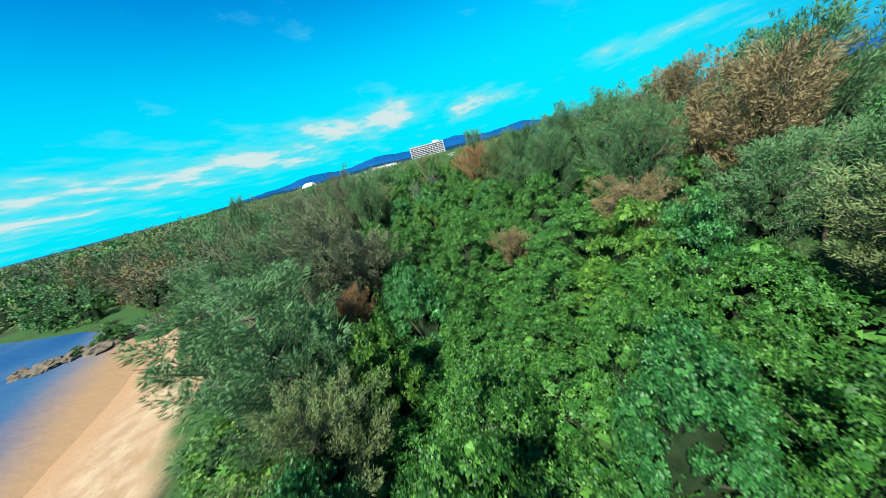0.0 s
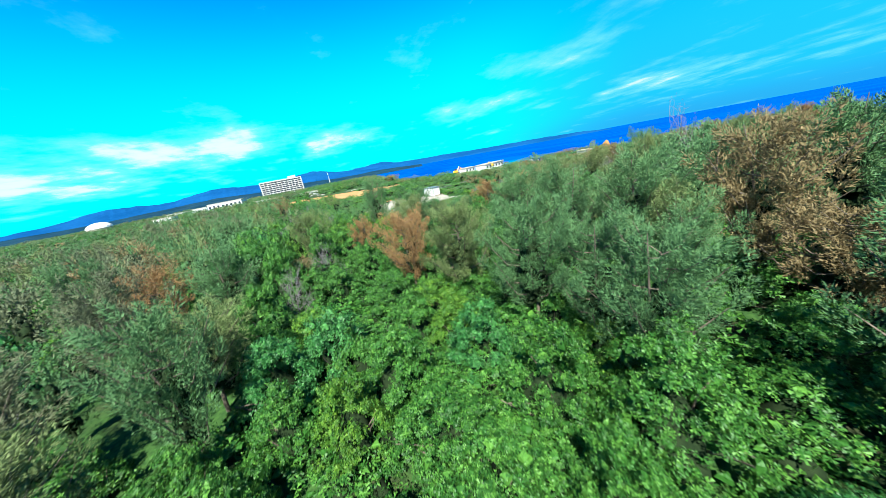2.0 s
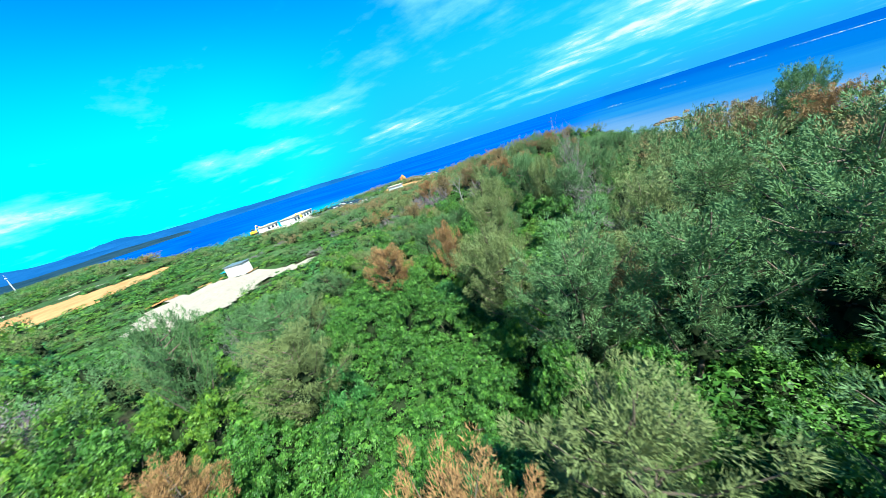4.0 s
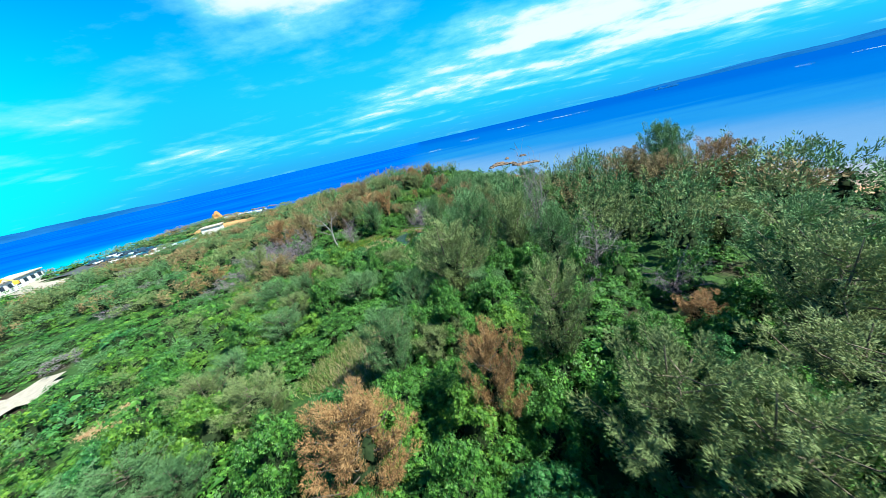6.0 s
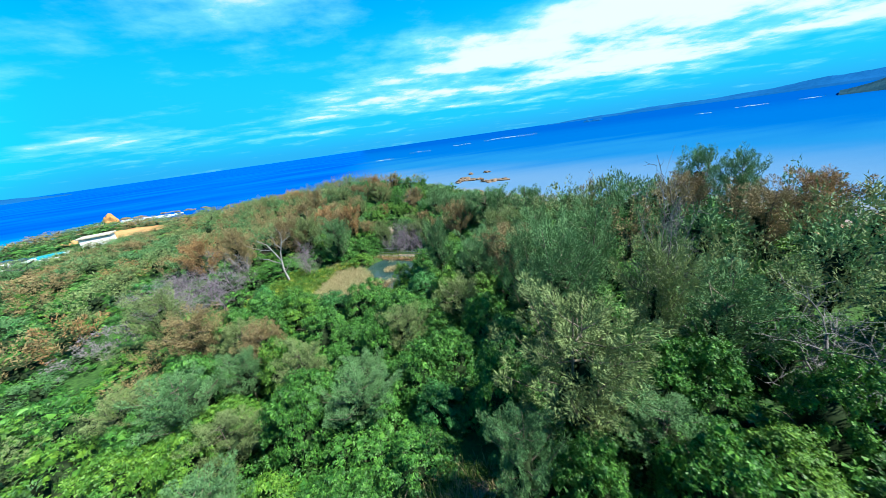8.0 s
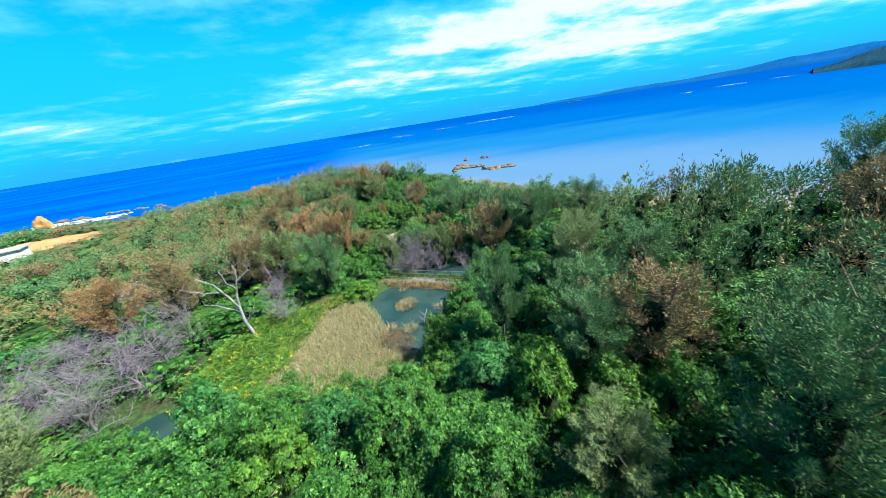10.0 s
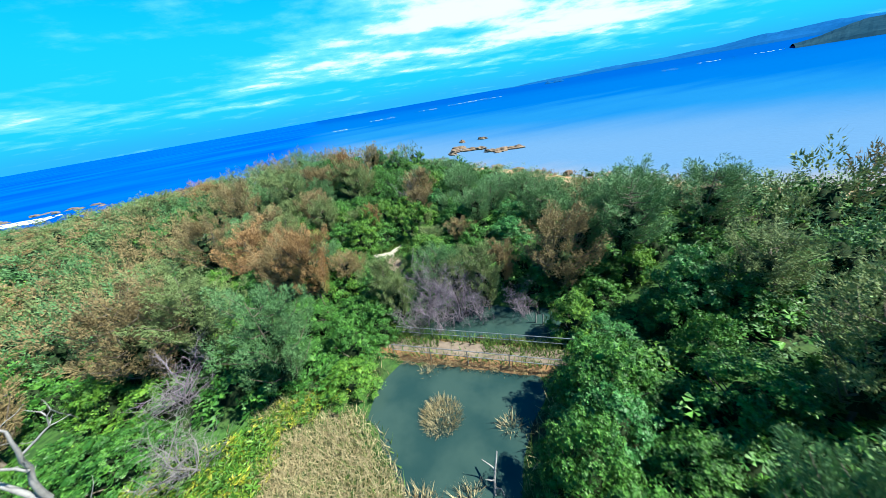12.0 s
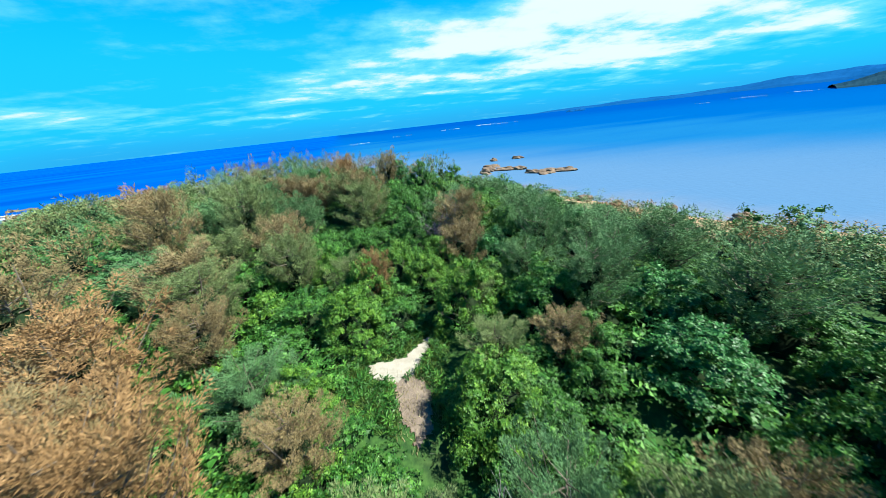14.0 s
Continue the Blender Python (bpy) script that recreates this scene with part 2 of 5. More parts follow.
def sea_material():
    """Salt water: deep blue off the cape, pale over the sand flat in the bay to the east, with wind ripples."""
    k = Nodes("sea_water")
    split = k.n.new("ShaderNodeSeparateXYZ")
    k.l.new(k.geo.outputs["Position"], split.inputs[0])
    x, y = split.outputs[0], split.outputs[1]
    # how far out over the eastern flat, along x and y
    out_e = k.math("ADD", k.math("MULTIPLY", k.math("SUBTRACT", x, 28.0), 0.8), k.math("MULTIPLY", k.math("SUBTRACT", y, 85.0), 0.6))
    bands = k.noise(0.012, 5.0, 0.6, stretch=(0.45, 1.6, 1))
    reach = k.math("ADD", out_e, k.math("MULTIPLY", k.math("SUBTRACT", bands, 0.5), 70.0))
    far = k.math("ADD", out_e, k.math("MULTIPLY", k.math("SUBTRACT", bands, 0.5), 420.0))
    c = k.mix(k.range(reach, -12.0, 13.0), (0.203, 0.150, 0.115), (0.052, 0.108, 0.189))
    c = k.mix(k.range(reach, 18.0, 95.0), c, (0.008, 0.077, 0.189))
    c = k.mix(k.range(far, 70.0, 260.0), c, (0.002, 0.050, 0.182))
    c = k.mix(k.range(far, 260.0, 900.0), c, (0.001, 0.036, 0.168))
    west = k.range(k.math("ADD", x, k.math("MULTIPLY", y, 0.05)), -40.0, 20.0, 1.0, 0.0)
    deep = k.mix(k.range(bands, 0.35, 0.65), (0.001, 0.035, 0.196), (0.001, 0.059, 0.252))
    c = k.mix(k.math("MULTIPLY", west, k.range(y, 40.0, 80.0)), c, deep)
    lagoon = k.math("MULTIPLY", k.range(x, -250.0, -165.0), k.math("MULTIPLY", k.range(y, 10.0, 60.0), k.range(y, 130.0, 200.0, 1.0, 0.0)))
    c = k.mix(k.math("MULTIPLY", lagoon, k.range(x, -130.0, -110.0, 1.0, 0.0)), c, (0.004, 0.190, 0.300))
    cove = k.mix(k.range(k.noise(0.05, 3.0), 0.35, 0.65), (0.010, 0.045, 0.119), (0.028, 0.070, 0.133))
    off = k.math("ADD", k.math("MULTIPLY", k.math("SUBTRACT", x, 41.0), 0.606), k.math("MULTIPLY", k.math("ADD", y, 34.8), -0.796))
    off = k.math("ADD", off, k.math("MULTIPLY", k.noise(0.25, 3.0), 3.0))
    cove = k.mix(k.range(off, 1.0, 9.0), (0.200, 0.125, 0.070), cove)
    c = k.mix(k.range(y, -15.0, 10.0, 1.0, 0.0), c, cove)
    ripple = k.noise(1.3, 4.0, 0.6, stretch=(1, 0.5, 1))
    return k.done(k.skin(c, 0.6, k.bump(ripple, 0.35, 0.25), ior=1.33, spec=0.0))


def pond_material():
    k = Nodes("pond_water")
    c = k.mix(k.range(k.noise(0.35, 4.0), 0.35, 0.65), (0.011, 0.028, 0.027), (0.021, 0.041, 0.036))
    return k.done(k.skin(c, 0.12, k.bump(k.noise(3.0, 2.0), 0.05, 0.02), ior=1.33, spec=0.25))


M_GROUND, M_SEA, M_POND = ground_material(), sea_material(), pond_material()
M_ROCK = plain("shore_rock", (0.064, 0.040, 0.025), (0.135, 0.090, 0.056), 0.8, 0.9, 0.15)
M_DARKROCK = plain("wet_rock", (0.035, 0.028, 0.020), (0.120, 0.085, 0.055), 1.2, 0.8, 0.1)
M_SAND = plain("white_sand", (0.181, 0.162, 0.129), (0.262, 0.235, 0.194), 2.2, 0.95, 0.03)
M_EARTH = plain("orange_earth", (0.248, 0.104, 0.026), (0.352, 0.197, 0.073), 0.12, 0.95, 0.05)
M_TURF = plain("turf", (0.015, 0.047, 0.006), (0.036, 0.083, 0.011), 0.3, 0.95, 0.05)
M_BANK = plain("bank_soil", (0.126, 0.059, 0.024), (0.224, 0.130, 0.059), 1.2, 0.9, 0.04)
M_CONC = plain("concrete", (0.233, 0.202, 0.160), (0.342, 0.311, 0.259), 1.5, 0.9, 0.01)
M_PATH = plain("path_soil", (0.084, 0.062, 0.046), (0.147, 0.112, 0.085), 1.5, 0.95, 0.02)
M_STEEL = plain("galvanised_pipe", (0.153, 0.174, 0.188), (0.218, 0.239, 0.254), 4.0, 0.4, 0.0, 0.6)
M_WHITE = plain("white_paint", (0.454, 0.454, 0.454), (0.529, 0.529, 0.523), 0.4, 0.6)
M_GLASS = plain("dark_pane", (0.010, 0.021, 0.036), (0.026, 0.041, 0.062), 0.5, 0.1)
M_TAR = plain("asphalt", (0.023, 0.026, 0.031), (0.041, 0.044, 0.052), 0.6, 0.9)
M_BLUE = plain("pool_blue", (0.010, 0.218, 0.321), (0.026, 0.311, 0.389), 0.4, 0.2)
# far forest: the blue of aerial haze is painted into both base colours
M_HILL_HAZE = plain("hazy_hill_forest", (0.004, 0.039, 0.123), (0.007, 0.056, 0.168), 0.004, 1.0, spec=0.0)
M_HEAD_HAZE = plain("hazy_headland_forest", (0.005, 0.021, 0.039), (0.013, 0.037, 0.058), 0.02, 1.0, spec=0.0)
M_FOAM = plain("foam", (0.472, 0.504, 0.535), (0.535, 0.554, 0.567), 0.5, 0.8)
M_TYRE = plain("tyre", (0.010, 0.010, 0.010), (0.021, 0.021, 0.021), 5.0, 0.9)


# ---- mesh helpers ----
def mesh_of(name, verts, faces, *mats, slots=None, smooth=False):
    """A mesh from arrays: verts (n, 3), faces (m, k)."""
    verts, faces = np.asarray(verts, np.float32), np.asarray(faces, np.int32)
    me = bpy.data.meshes.new(name)
    m, k = faces.shape
    me.vertices.add(len(verts)), me.loops.add(m * k), me.polygons.add(m)
    me.vertices.foreach_set("co", verts.ravel())
    me.loops.foreach_set("vertex_index", faces.ravel())
    me.polygons.foreach_set("loop_start", np.arange(0, m * k, k, dtype=np.int32))
    if slots is not None:
        me.polygons.foreach_set("material_index", np.asarray(slots, np.int32))
    me.polygons.foreach_set("use_smooth", np.ascontiguousarray(np.broadcast_to(smooth, m)))
    me.update(calc_edges=True)
    for mat in mats:
        me.materials.append(mat)
    return me


def part(name, data, material=None, parent=None, label=""):
    """One mesh object, from a bmesh or a mesh, under its thing."""
    if isinstance(data, bmesh.types.BMesh):
        me = bpy.data.meshes.new(name)
        data.to_mesh(me)
        data.free()
    else:
        me = data
    if material:
        me.materials.append(material)
    ob = new(name, me)
    if parent:
        ob.parent = parent
    return tagged(ob, label)


def thing(name, x, y, z, label, category, group="", turn=0.0, kind=""):
    ob = new(name)
    ob.empty_display_size = 0.3
    ob.matrix_basis = pose(x, y, z, 0, 0, turn)
    return tagged(ob, label, category, group, kind)


def box(bm, x0, x1, y0, y1, z0, z1, bevel=0.0):
    v = bmesh.ops.create_cube(bm, size=1.0, matrix=Matrix.LocRotScale(((x0 + x1) / 2, (y0 + y1) / 2, (z0 + z1) / 2), None, (x1 - x0, y1 - y0, z1 - z0)))["verts"]
    if bevel:
        bmesh.ops.bevel(bm, geom=list({e for q in v for e in q.link_edges}), offset=bevel, segments=1, affect="EDGES")
    return bm


def boxed(*a, **k):
    return box(bmesh.new(), *a, **k)


def leaves(at, way, length, width, rng, facing=None):
    """Needle sprays and grass: slim blades that run to a point; facing: the way their flat sides look."""
    at, n = np.asarray(at), len(at)
    way = way / np.linalg.norm(way, axis=1, keepdims=True)
    r = rng.normal(size=(n, 3))
    side = np.cross(way, r if facing is None else facing + r * .1)
    side /= np.linalg.norm(side, axis=1, keepdims=True) + 1e-9
    L, W = np.broadcast_to(length, n)[:, None], np.broadcast_to(width, n)[:, None]
    v = np.stack([at - side * W * .5, at + side * W * .5, at + way * L], 1)
    return v.reshape(-1, 3), np.arange(3 * n).reshape(-1, 3)


def rosettes(at, normal, length, rng, n=6, slim=.5, rise=(-.35, .7), kite=False):
    """Leaf rosettes: n leaves that spread from one shoot tip; kite: each leaf broad in the middle and pointed at its end."""
    at, m = np.asarray(at), len(at)
    nn = normal / np.linalg.norm(normal, axis=1, keepdims=True)
    u = np.cross(nn, rng.normal(size=(m, 3)))
    u /= np.linalg.norm(u, axis=1, keepdims=True) + 1e-9
    w = np.cross(nn, u)
    L = np.broadcast_to(length, m)[:, None]
    cols = [at - nn * L * .15]
    for i in range(n):
        a = 2 * math.pi * (i + rng.uniform(-.35, .35, (m, 1))) / n
        lift = rng.uniform(*rise, (m, 1))
        tilt = rng.uniform(-.25, .25, (m, 1))
        out = np.cos(a) * u + np.sin(a) * w
        side = -np.sin(a) * u + np.cos(a) * w
        k = L * rng.uniform(.65, 1.25, (m, 1))
        tip = at + out * k + nn * k * lift
        half = (side + nn * tilt) * k * slim * .5
        if kite:
            mid = at + out * k * .58 + nn * k * (lift * .58 + .10)
            cols += [mid + half, tip, mid - half]
        else:
            cols += [tip + half, tip - half]
    per = len(cols)
    v = np.stack(cols, 1).reshape(-1, 3)
    if kite:
        q = np.array([t for i in range(n) for t in ((0, 3 * i + 2, 3 * i + 1), (0, 3 * i + 3, 3 * i + 2))])
    else:
        q = np.array([(0, 2 * i + 2, 2 * i + 1) for i in range(n)])
    return v, (np.arange(m)[:, None, None] * per + q[None]).reshape(-1, 3)


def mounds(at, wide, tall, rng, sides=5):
    """Rounded masses inside a crown: leaf-coloured fill, and opaque cores coloured as shade."""
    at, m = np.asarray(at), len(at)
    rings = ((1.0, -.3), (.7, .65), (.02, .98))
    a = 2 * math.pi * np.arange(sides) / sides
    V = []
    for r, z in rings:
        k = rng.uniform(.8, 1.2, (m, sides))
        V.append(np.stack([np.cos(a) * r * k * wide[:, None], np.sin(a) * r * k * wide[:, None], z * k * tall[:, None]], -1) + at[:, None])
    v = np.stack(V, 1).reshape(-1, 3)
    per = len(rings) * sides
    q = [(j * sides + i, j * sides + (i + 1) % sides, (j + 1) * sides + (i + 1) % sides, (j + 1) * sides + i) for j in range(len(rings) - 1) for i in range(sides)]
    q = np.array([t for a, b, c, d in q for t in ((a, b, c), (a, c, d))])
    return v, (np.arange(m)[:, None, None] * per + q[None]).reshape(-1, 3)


def joined(*sets):
    """Several vertex and face lists as one, with the count of faces in each."""
    base = np.cumsum([0] + [len(v) for v, f in sets])
    return np.concatenate([v for v, f in sets]), np.concatenate([f + b for (v, f), b in zip(sets, base)])


def tubes(paths, sides=5):
    """Tapered limbs, each a list of (point, radius)."""
    V, F, base = [], [], 0
    for path in paths:
        pts = np.array([p for p, r in path], float)
        for i, (p, r) in enumerate(path):
            d = pts[min(i + 1, len(pts) - 1)] - pts[max(i - 1, 0)]
            d = d / (np.linalg.norm(d) + 1e-9)
            a = np.cross(d, (0.31, 0.95, 0.05))
            a /= np.linalg.norm(a) + 1e-9
            b = np.cross(d, a)
            for s in range(sides):
                w = 2 * math.pi * s / sides
                V.append(pts[i] + r * (math.cos(w) * a + math.sin(w) * b))
        for i in range(len(path) - 1):
            for s in range(sides):
                q = base + i * sides
                F.append((q + s, q + (s + 1) % sides, q + sides + (s + 1) % sides, q + sides + s))
        base += len(path) * sides
    return np.array(V), np.array(F)


def limb(rng, start, way, length, r0, r1, steps=5, wobble=0.15, lift=0.0):
    p, w, out = np.array(start, float), np.array(way, float), []
    w /= np.linalg.norm(w)
    for i in range(steps + 1):
        f = i / steps
        out.append((p.copy(), r0 + (r1 - r0) * f))
        w = w + rng.normal(size=3) * wobble + np.array((0, 0, lift))
        w /= np.linalg.norm(w)
        p = p + w * length / steps
    return out


# ---- the lie of the land ----
EAST = [(66, -20), (54, -28), (41, -34.8), (34, -38), (29, -41), (23, -48.5), (17, -62), (14, -80), (5, -110), (-20, -170), (-120, -420), (-900, -1500), (-4900, -3600)]
WEST = [(-4900, 500), (-2400, 330), (-1300, 200), (-700, 110), (-420, 84), (-300, 74), (-225, 66), (-176, 74), (-150, 96), (-143, 122), (-139, 150), (-133, 168), (-124, 172)]
NORTH = [(-110, 162), (-70, 156), (-40, 148), (-12, 138), (6, 126), (18, 112), (23.5, 100), (25.5, 92), (28.5, 83), (33, 76), (40, 62), (50, 40), (62, 15), (72, -6)]
SHORE = np.array(EAST + WEST + NORTH, float)
POND = np.array([(-8.4, 59.3), (-0.4, 54.4), (-1.2, 52.6), (-3.3, 51.2), (-4.6, 49.5), (-5.8, 48), (-6.2, 46.4), (-8.6, 46.4), (-10.4, 48.2), (-9.6, 50.6), (-9.7, 52.6), (-10.2, 54.6), (-11.2, 56.0), (-9.8, 57.9)], float)
UPPER = np.array([(-6.4, 60.4), (1.6, 55.7), (3.4, 57.2), (2.6, 59.8), (-1, 61.8), (-5, 62.6)], float)
POOL = np.array([(-29, 44), (-24, 45), (-22, 48), (-25, 49), (-30, 47)], float)


def inside(poly, x, y):
    """Signed distance to a polygon's rim, positive inside."""
    x, y = np.asarray(x, float), np.asarray(y, float)
    d, inn = np.full(x.shape, 1e18), np.zeros(x.shape, bool)
    for (ax, ay), (bx, by) in zip(poly, np.roll(poly, -1, 0)):
        ex, ey = bx - ax, by - ay
        t = np.clip(((x - ax) * ex + (y - ay) * ey) / (ex * ex + ey * ey), 0, 1)
        d = np.minimum(d, (x - ax - t * ex) ** 2 + (y - ay - t * ey) ** 2)
        c = (ay > y) != (by > y)
        inn ^= c & (x < (by != ay) * ((bx - ax) * (y - ay) / ((by - ay) or 1) + ax))
    return np.where(inn, 1, -1) * np.sqrt(d)


def step(a, b, v):
    t = np.clip((v - a) / (b - a), 0, 1)
    return t * t * (3 - 2 * t)


def swell(x, y, cx, cy, sx, sy, h):
    return h * np.exp(-((x - cx) / sx) ** 2 - ((y - cy) / sy) ** 2)


def ripple(x, y):
    return 0.14 * np.sin(x * .61 + 1.3 * np.sin(y * .27)) + 0.12 * np.sin(y * .53 + 1.7 * np.sin(x * .31))


def height(x, y):
    x, y = np.asarray(x, float), np.asarray(y, float)
    d = inside(SHORE, x, y)
    z = np.where(d > 0, np.minimum(.075 * d, 0.85) + 1.15 * step(8, 22, d), np.maximum(.05 * d, -4.0))
    hills = swell(x, y, 20, 10, 16, 20, 2.0) + swell(x, y, -2, 14, 16, 15, 2.0) + swell(x, y, -20, 108, 42, 16, 3.0) + swell(x, y, 30, 40, 12, 16, 2.4) + swell(x, y, -6, -15, 20, 14, 2.6)
    z = z + (hills + ripple(x, y)) * step(4, 20, d)
    for poly, rim in ((POND, 0.62), (UPPER, 0.62), (POOL, 0.7)):
        p = inside(poly, x, y)
        z = np.where(p > -9, rim + (z - rim) * step(1.0, 9.0, -p), z)
    for poly, rim in ((POND, 0.62), (UPPER, 0.62), (POOL, 0.7)):
        p = inside(poly, x, y)
        z = np.where(p > -0.6, np.minimum(z, rim - 0.55 * step(-0.5, 1.2, p)), z)
    reed = inside(np.array([(-9, 50), (-11, 56), (-15.5, 56.5), (-17.5, 50), (-12, 47)]), x, y)
    z = np.where(reed > -3, np.minimum(z, 0.5 + 0.25 * np.maximum(-reed, 0)), z)
    return z


def ground_z(x, y):
    return float(height(np.array([x]), np.array([y]))[0])


def axis_marks(lo, hi, step_in, far):
    core = list(np.arange(lo, hi + step_in, step_in))
    out, s, v = [], step_in, core[-1]
    while v < far:
        s *= 1.22
        v += s
        out.append(v)
    back, s, v = [], step_in, core[0]
    while v > -far:
        s *= 1.22
        v -= s
        back.append(v)
    return np.array(back[::-1] + core + out)


gx, gy = axis_marks(-60, 72, 1.3, 4900), axis_marks(-60, 150, 1.3, 4900)
X, Y = np.meshgrid(gx, gy)
Z = height(X.ravel(), Y.ravel()).reshape(X.shape)
nx, ny = len(gx), len(gy)
idx = np.arange(nx * ny).reshape(ny, nx)
quads = np.stack([idx[:-1, :-1], idx[:-1, 1:], idx[1:, 1:], idx[1:, :-1]], -1).reshape(-1, 4)
ground = new("ground", mesh_of("ground", np.stack([X, Y, Z], -1).reshape(-1, 3), quads, M_GROUND, smooth=True))
shore_way = ground.data.attributes.new("inland", "FLOAT", "POINT")
shore_way.data.foreach_set("value", np.where((X.ravel() < -260) | ((Y.ravel() < -44) & (X.ravel() < 24)), 60, np.clip(inside(SHORE, X.ravel(), Y.ravel()), -20, 60)).astype(np.float32))
tagged(ground, "leaf-littered ground of a sandy coastal headland", "ground", kind="structure")


def sheet(name, poly, z, mat, label, category, kind="structure", grow=0.0):
    """A flat sheet of water or ground cover over a plan outline."""
    bm = bmesh.new()
    c = np.mean(poly, 0)
    vs = [bm.verts.new((*(c + (np.array(p) - c) * (1 + grow)), z)) for p in poly]
    f = bm.faces.new(vs)
    if f.calc_area() and f.normal.z < 0:
        f.normal_flip()
    bmesh.ops.triangulate(bm, faces=[f])
    bm.normal_update()
    for f in bm.faces:
        if f.normal.z < 0:
            f.normal_flip()
    return tagged(part(name, bm, mat), label, category, kind=kind)


sheet("water_sea", [(-4900, -4900), (4900, -4900), (4900, 4900), (-4900, 4900)], 0.0, M_SEA, "calm blue sea with pale shallows over sand", "sea")
sheet("water_pond", POND, 0.38, M_POND, "still murky green pond water among reeds", "pond", grow=0.12)
sheet("water_upper_pond", UPPER, 0.38, M_POND, "still dark water behind the embankment", "pond", grow=0.12)
sheet("water_pool", POOL, 0.42, M_POND, "shallow brown pool under dead trees", "pond", grow=0.15)


# ---- plants ----
# the line of plan along which plants are built finest
SPINE = np.array([(52, -12), (28, -12), (10, -6), (-3, 8), (-7, 30), (-7, 60), (-6, 88)], float)


def spine_distance(x, y):
    d = np.full(np.shape(x), 1e9)
    for (ax, ay), (bx, by) in zip(SPINE[:-1], SPINE[1:]):
        ex, ey = bx - ax, by - ay
        t = np.clip(((x - ax) * ex + (y - ay) * ey) / (ex * ex + ey * ey), 0, 1)
        d = np.minimum(d, np.hypot(x - ax - t * ex, y - ay - t * ey))
    return d


def crown_leaves(rng, w, h, lumps, per, size, leaves_each=5, slim=.5, kite=False, sides=4):
    """A broadleaf crown: an uneven mound of rounded leaf masses, each set with rosettes of leaves."""
    at, nor, cs, lws, tall = [], [], [], [], []
    for i in range(lumps):
        a, q = i * 2.39996 + rng.uniform(-.5, .5), math.sqrt((i + .5) / lumps)
        r = w * .47 * q * rng.uniform(.82, 1.12)
        top = h * (1 - .72 * q ** 2.3) * rng.uniform(.66, 1.08)
        lw = w * rng.uniform(.09, .165) * (34 / lumps) ** .35
        fl = rng.uniform(.75, 1.25) * .9 * h / w
        c = np.array((r * math.cos(a), r * math.sin(a), top - lw * fl))
        d = rng.normal(size=(per, 3))
        d[:, 2] = np.abs(d[:, 2]) - .25
        d[:, :2] += np.array((math.cos(a), math.sin(a))) * q * .5
        d /= np.linalg.norm(d, axis=1, keepdims=True)
        at.append(c + d * lw * rng.uniform(.55, 1.12, (per, 1)) * (1, 1, fl))
        nor.append(d + rng.normal(size=(per, 3)) * .22 + (0, 0, .25))
        cs.append(c), lws.append(lw * .45), tall.append(lw * fl * .45)
    at, nor = np.concatenate(at), np.concatenate(nor)
    # last mound: added opaque core that stops the sun, coloured as inner shade
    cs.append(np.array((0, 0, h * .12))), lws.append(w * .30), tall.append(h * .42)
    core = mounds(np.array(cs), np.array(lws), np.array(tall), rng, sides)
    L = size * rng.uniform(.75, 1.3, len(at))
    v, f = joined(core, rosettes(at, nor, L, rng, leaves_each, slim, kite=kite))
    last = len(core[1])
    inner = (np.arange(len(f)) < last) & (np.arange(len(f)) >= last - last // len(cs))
    return v, f, inner


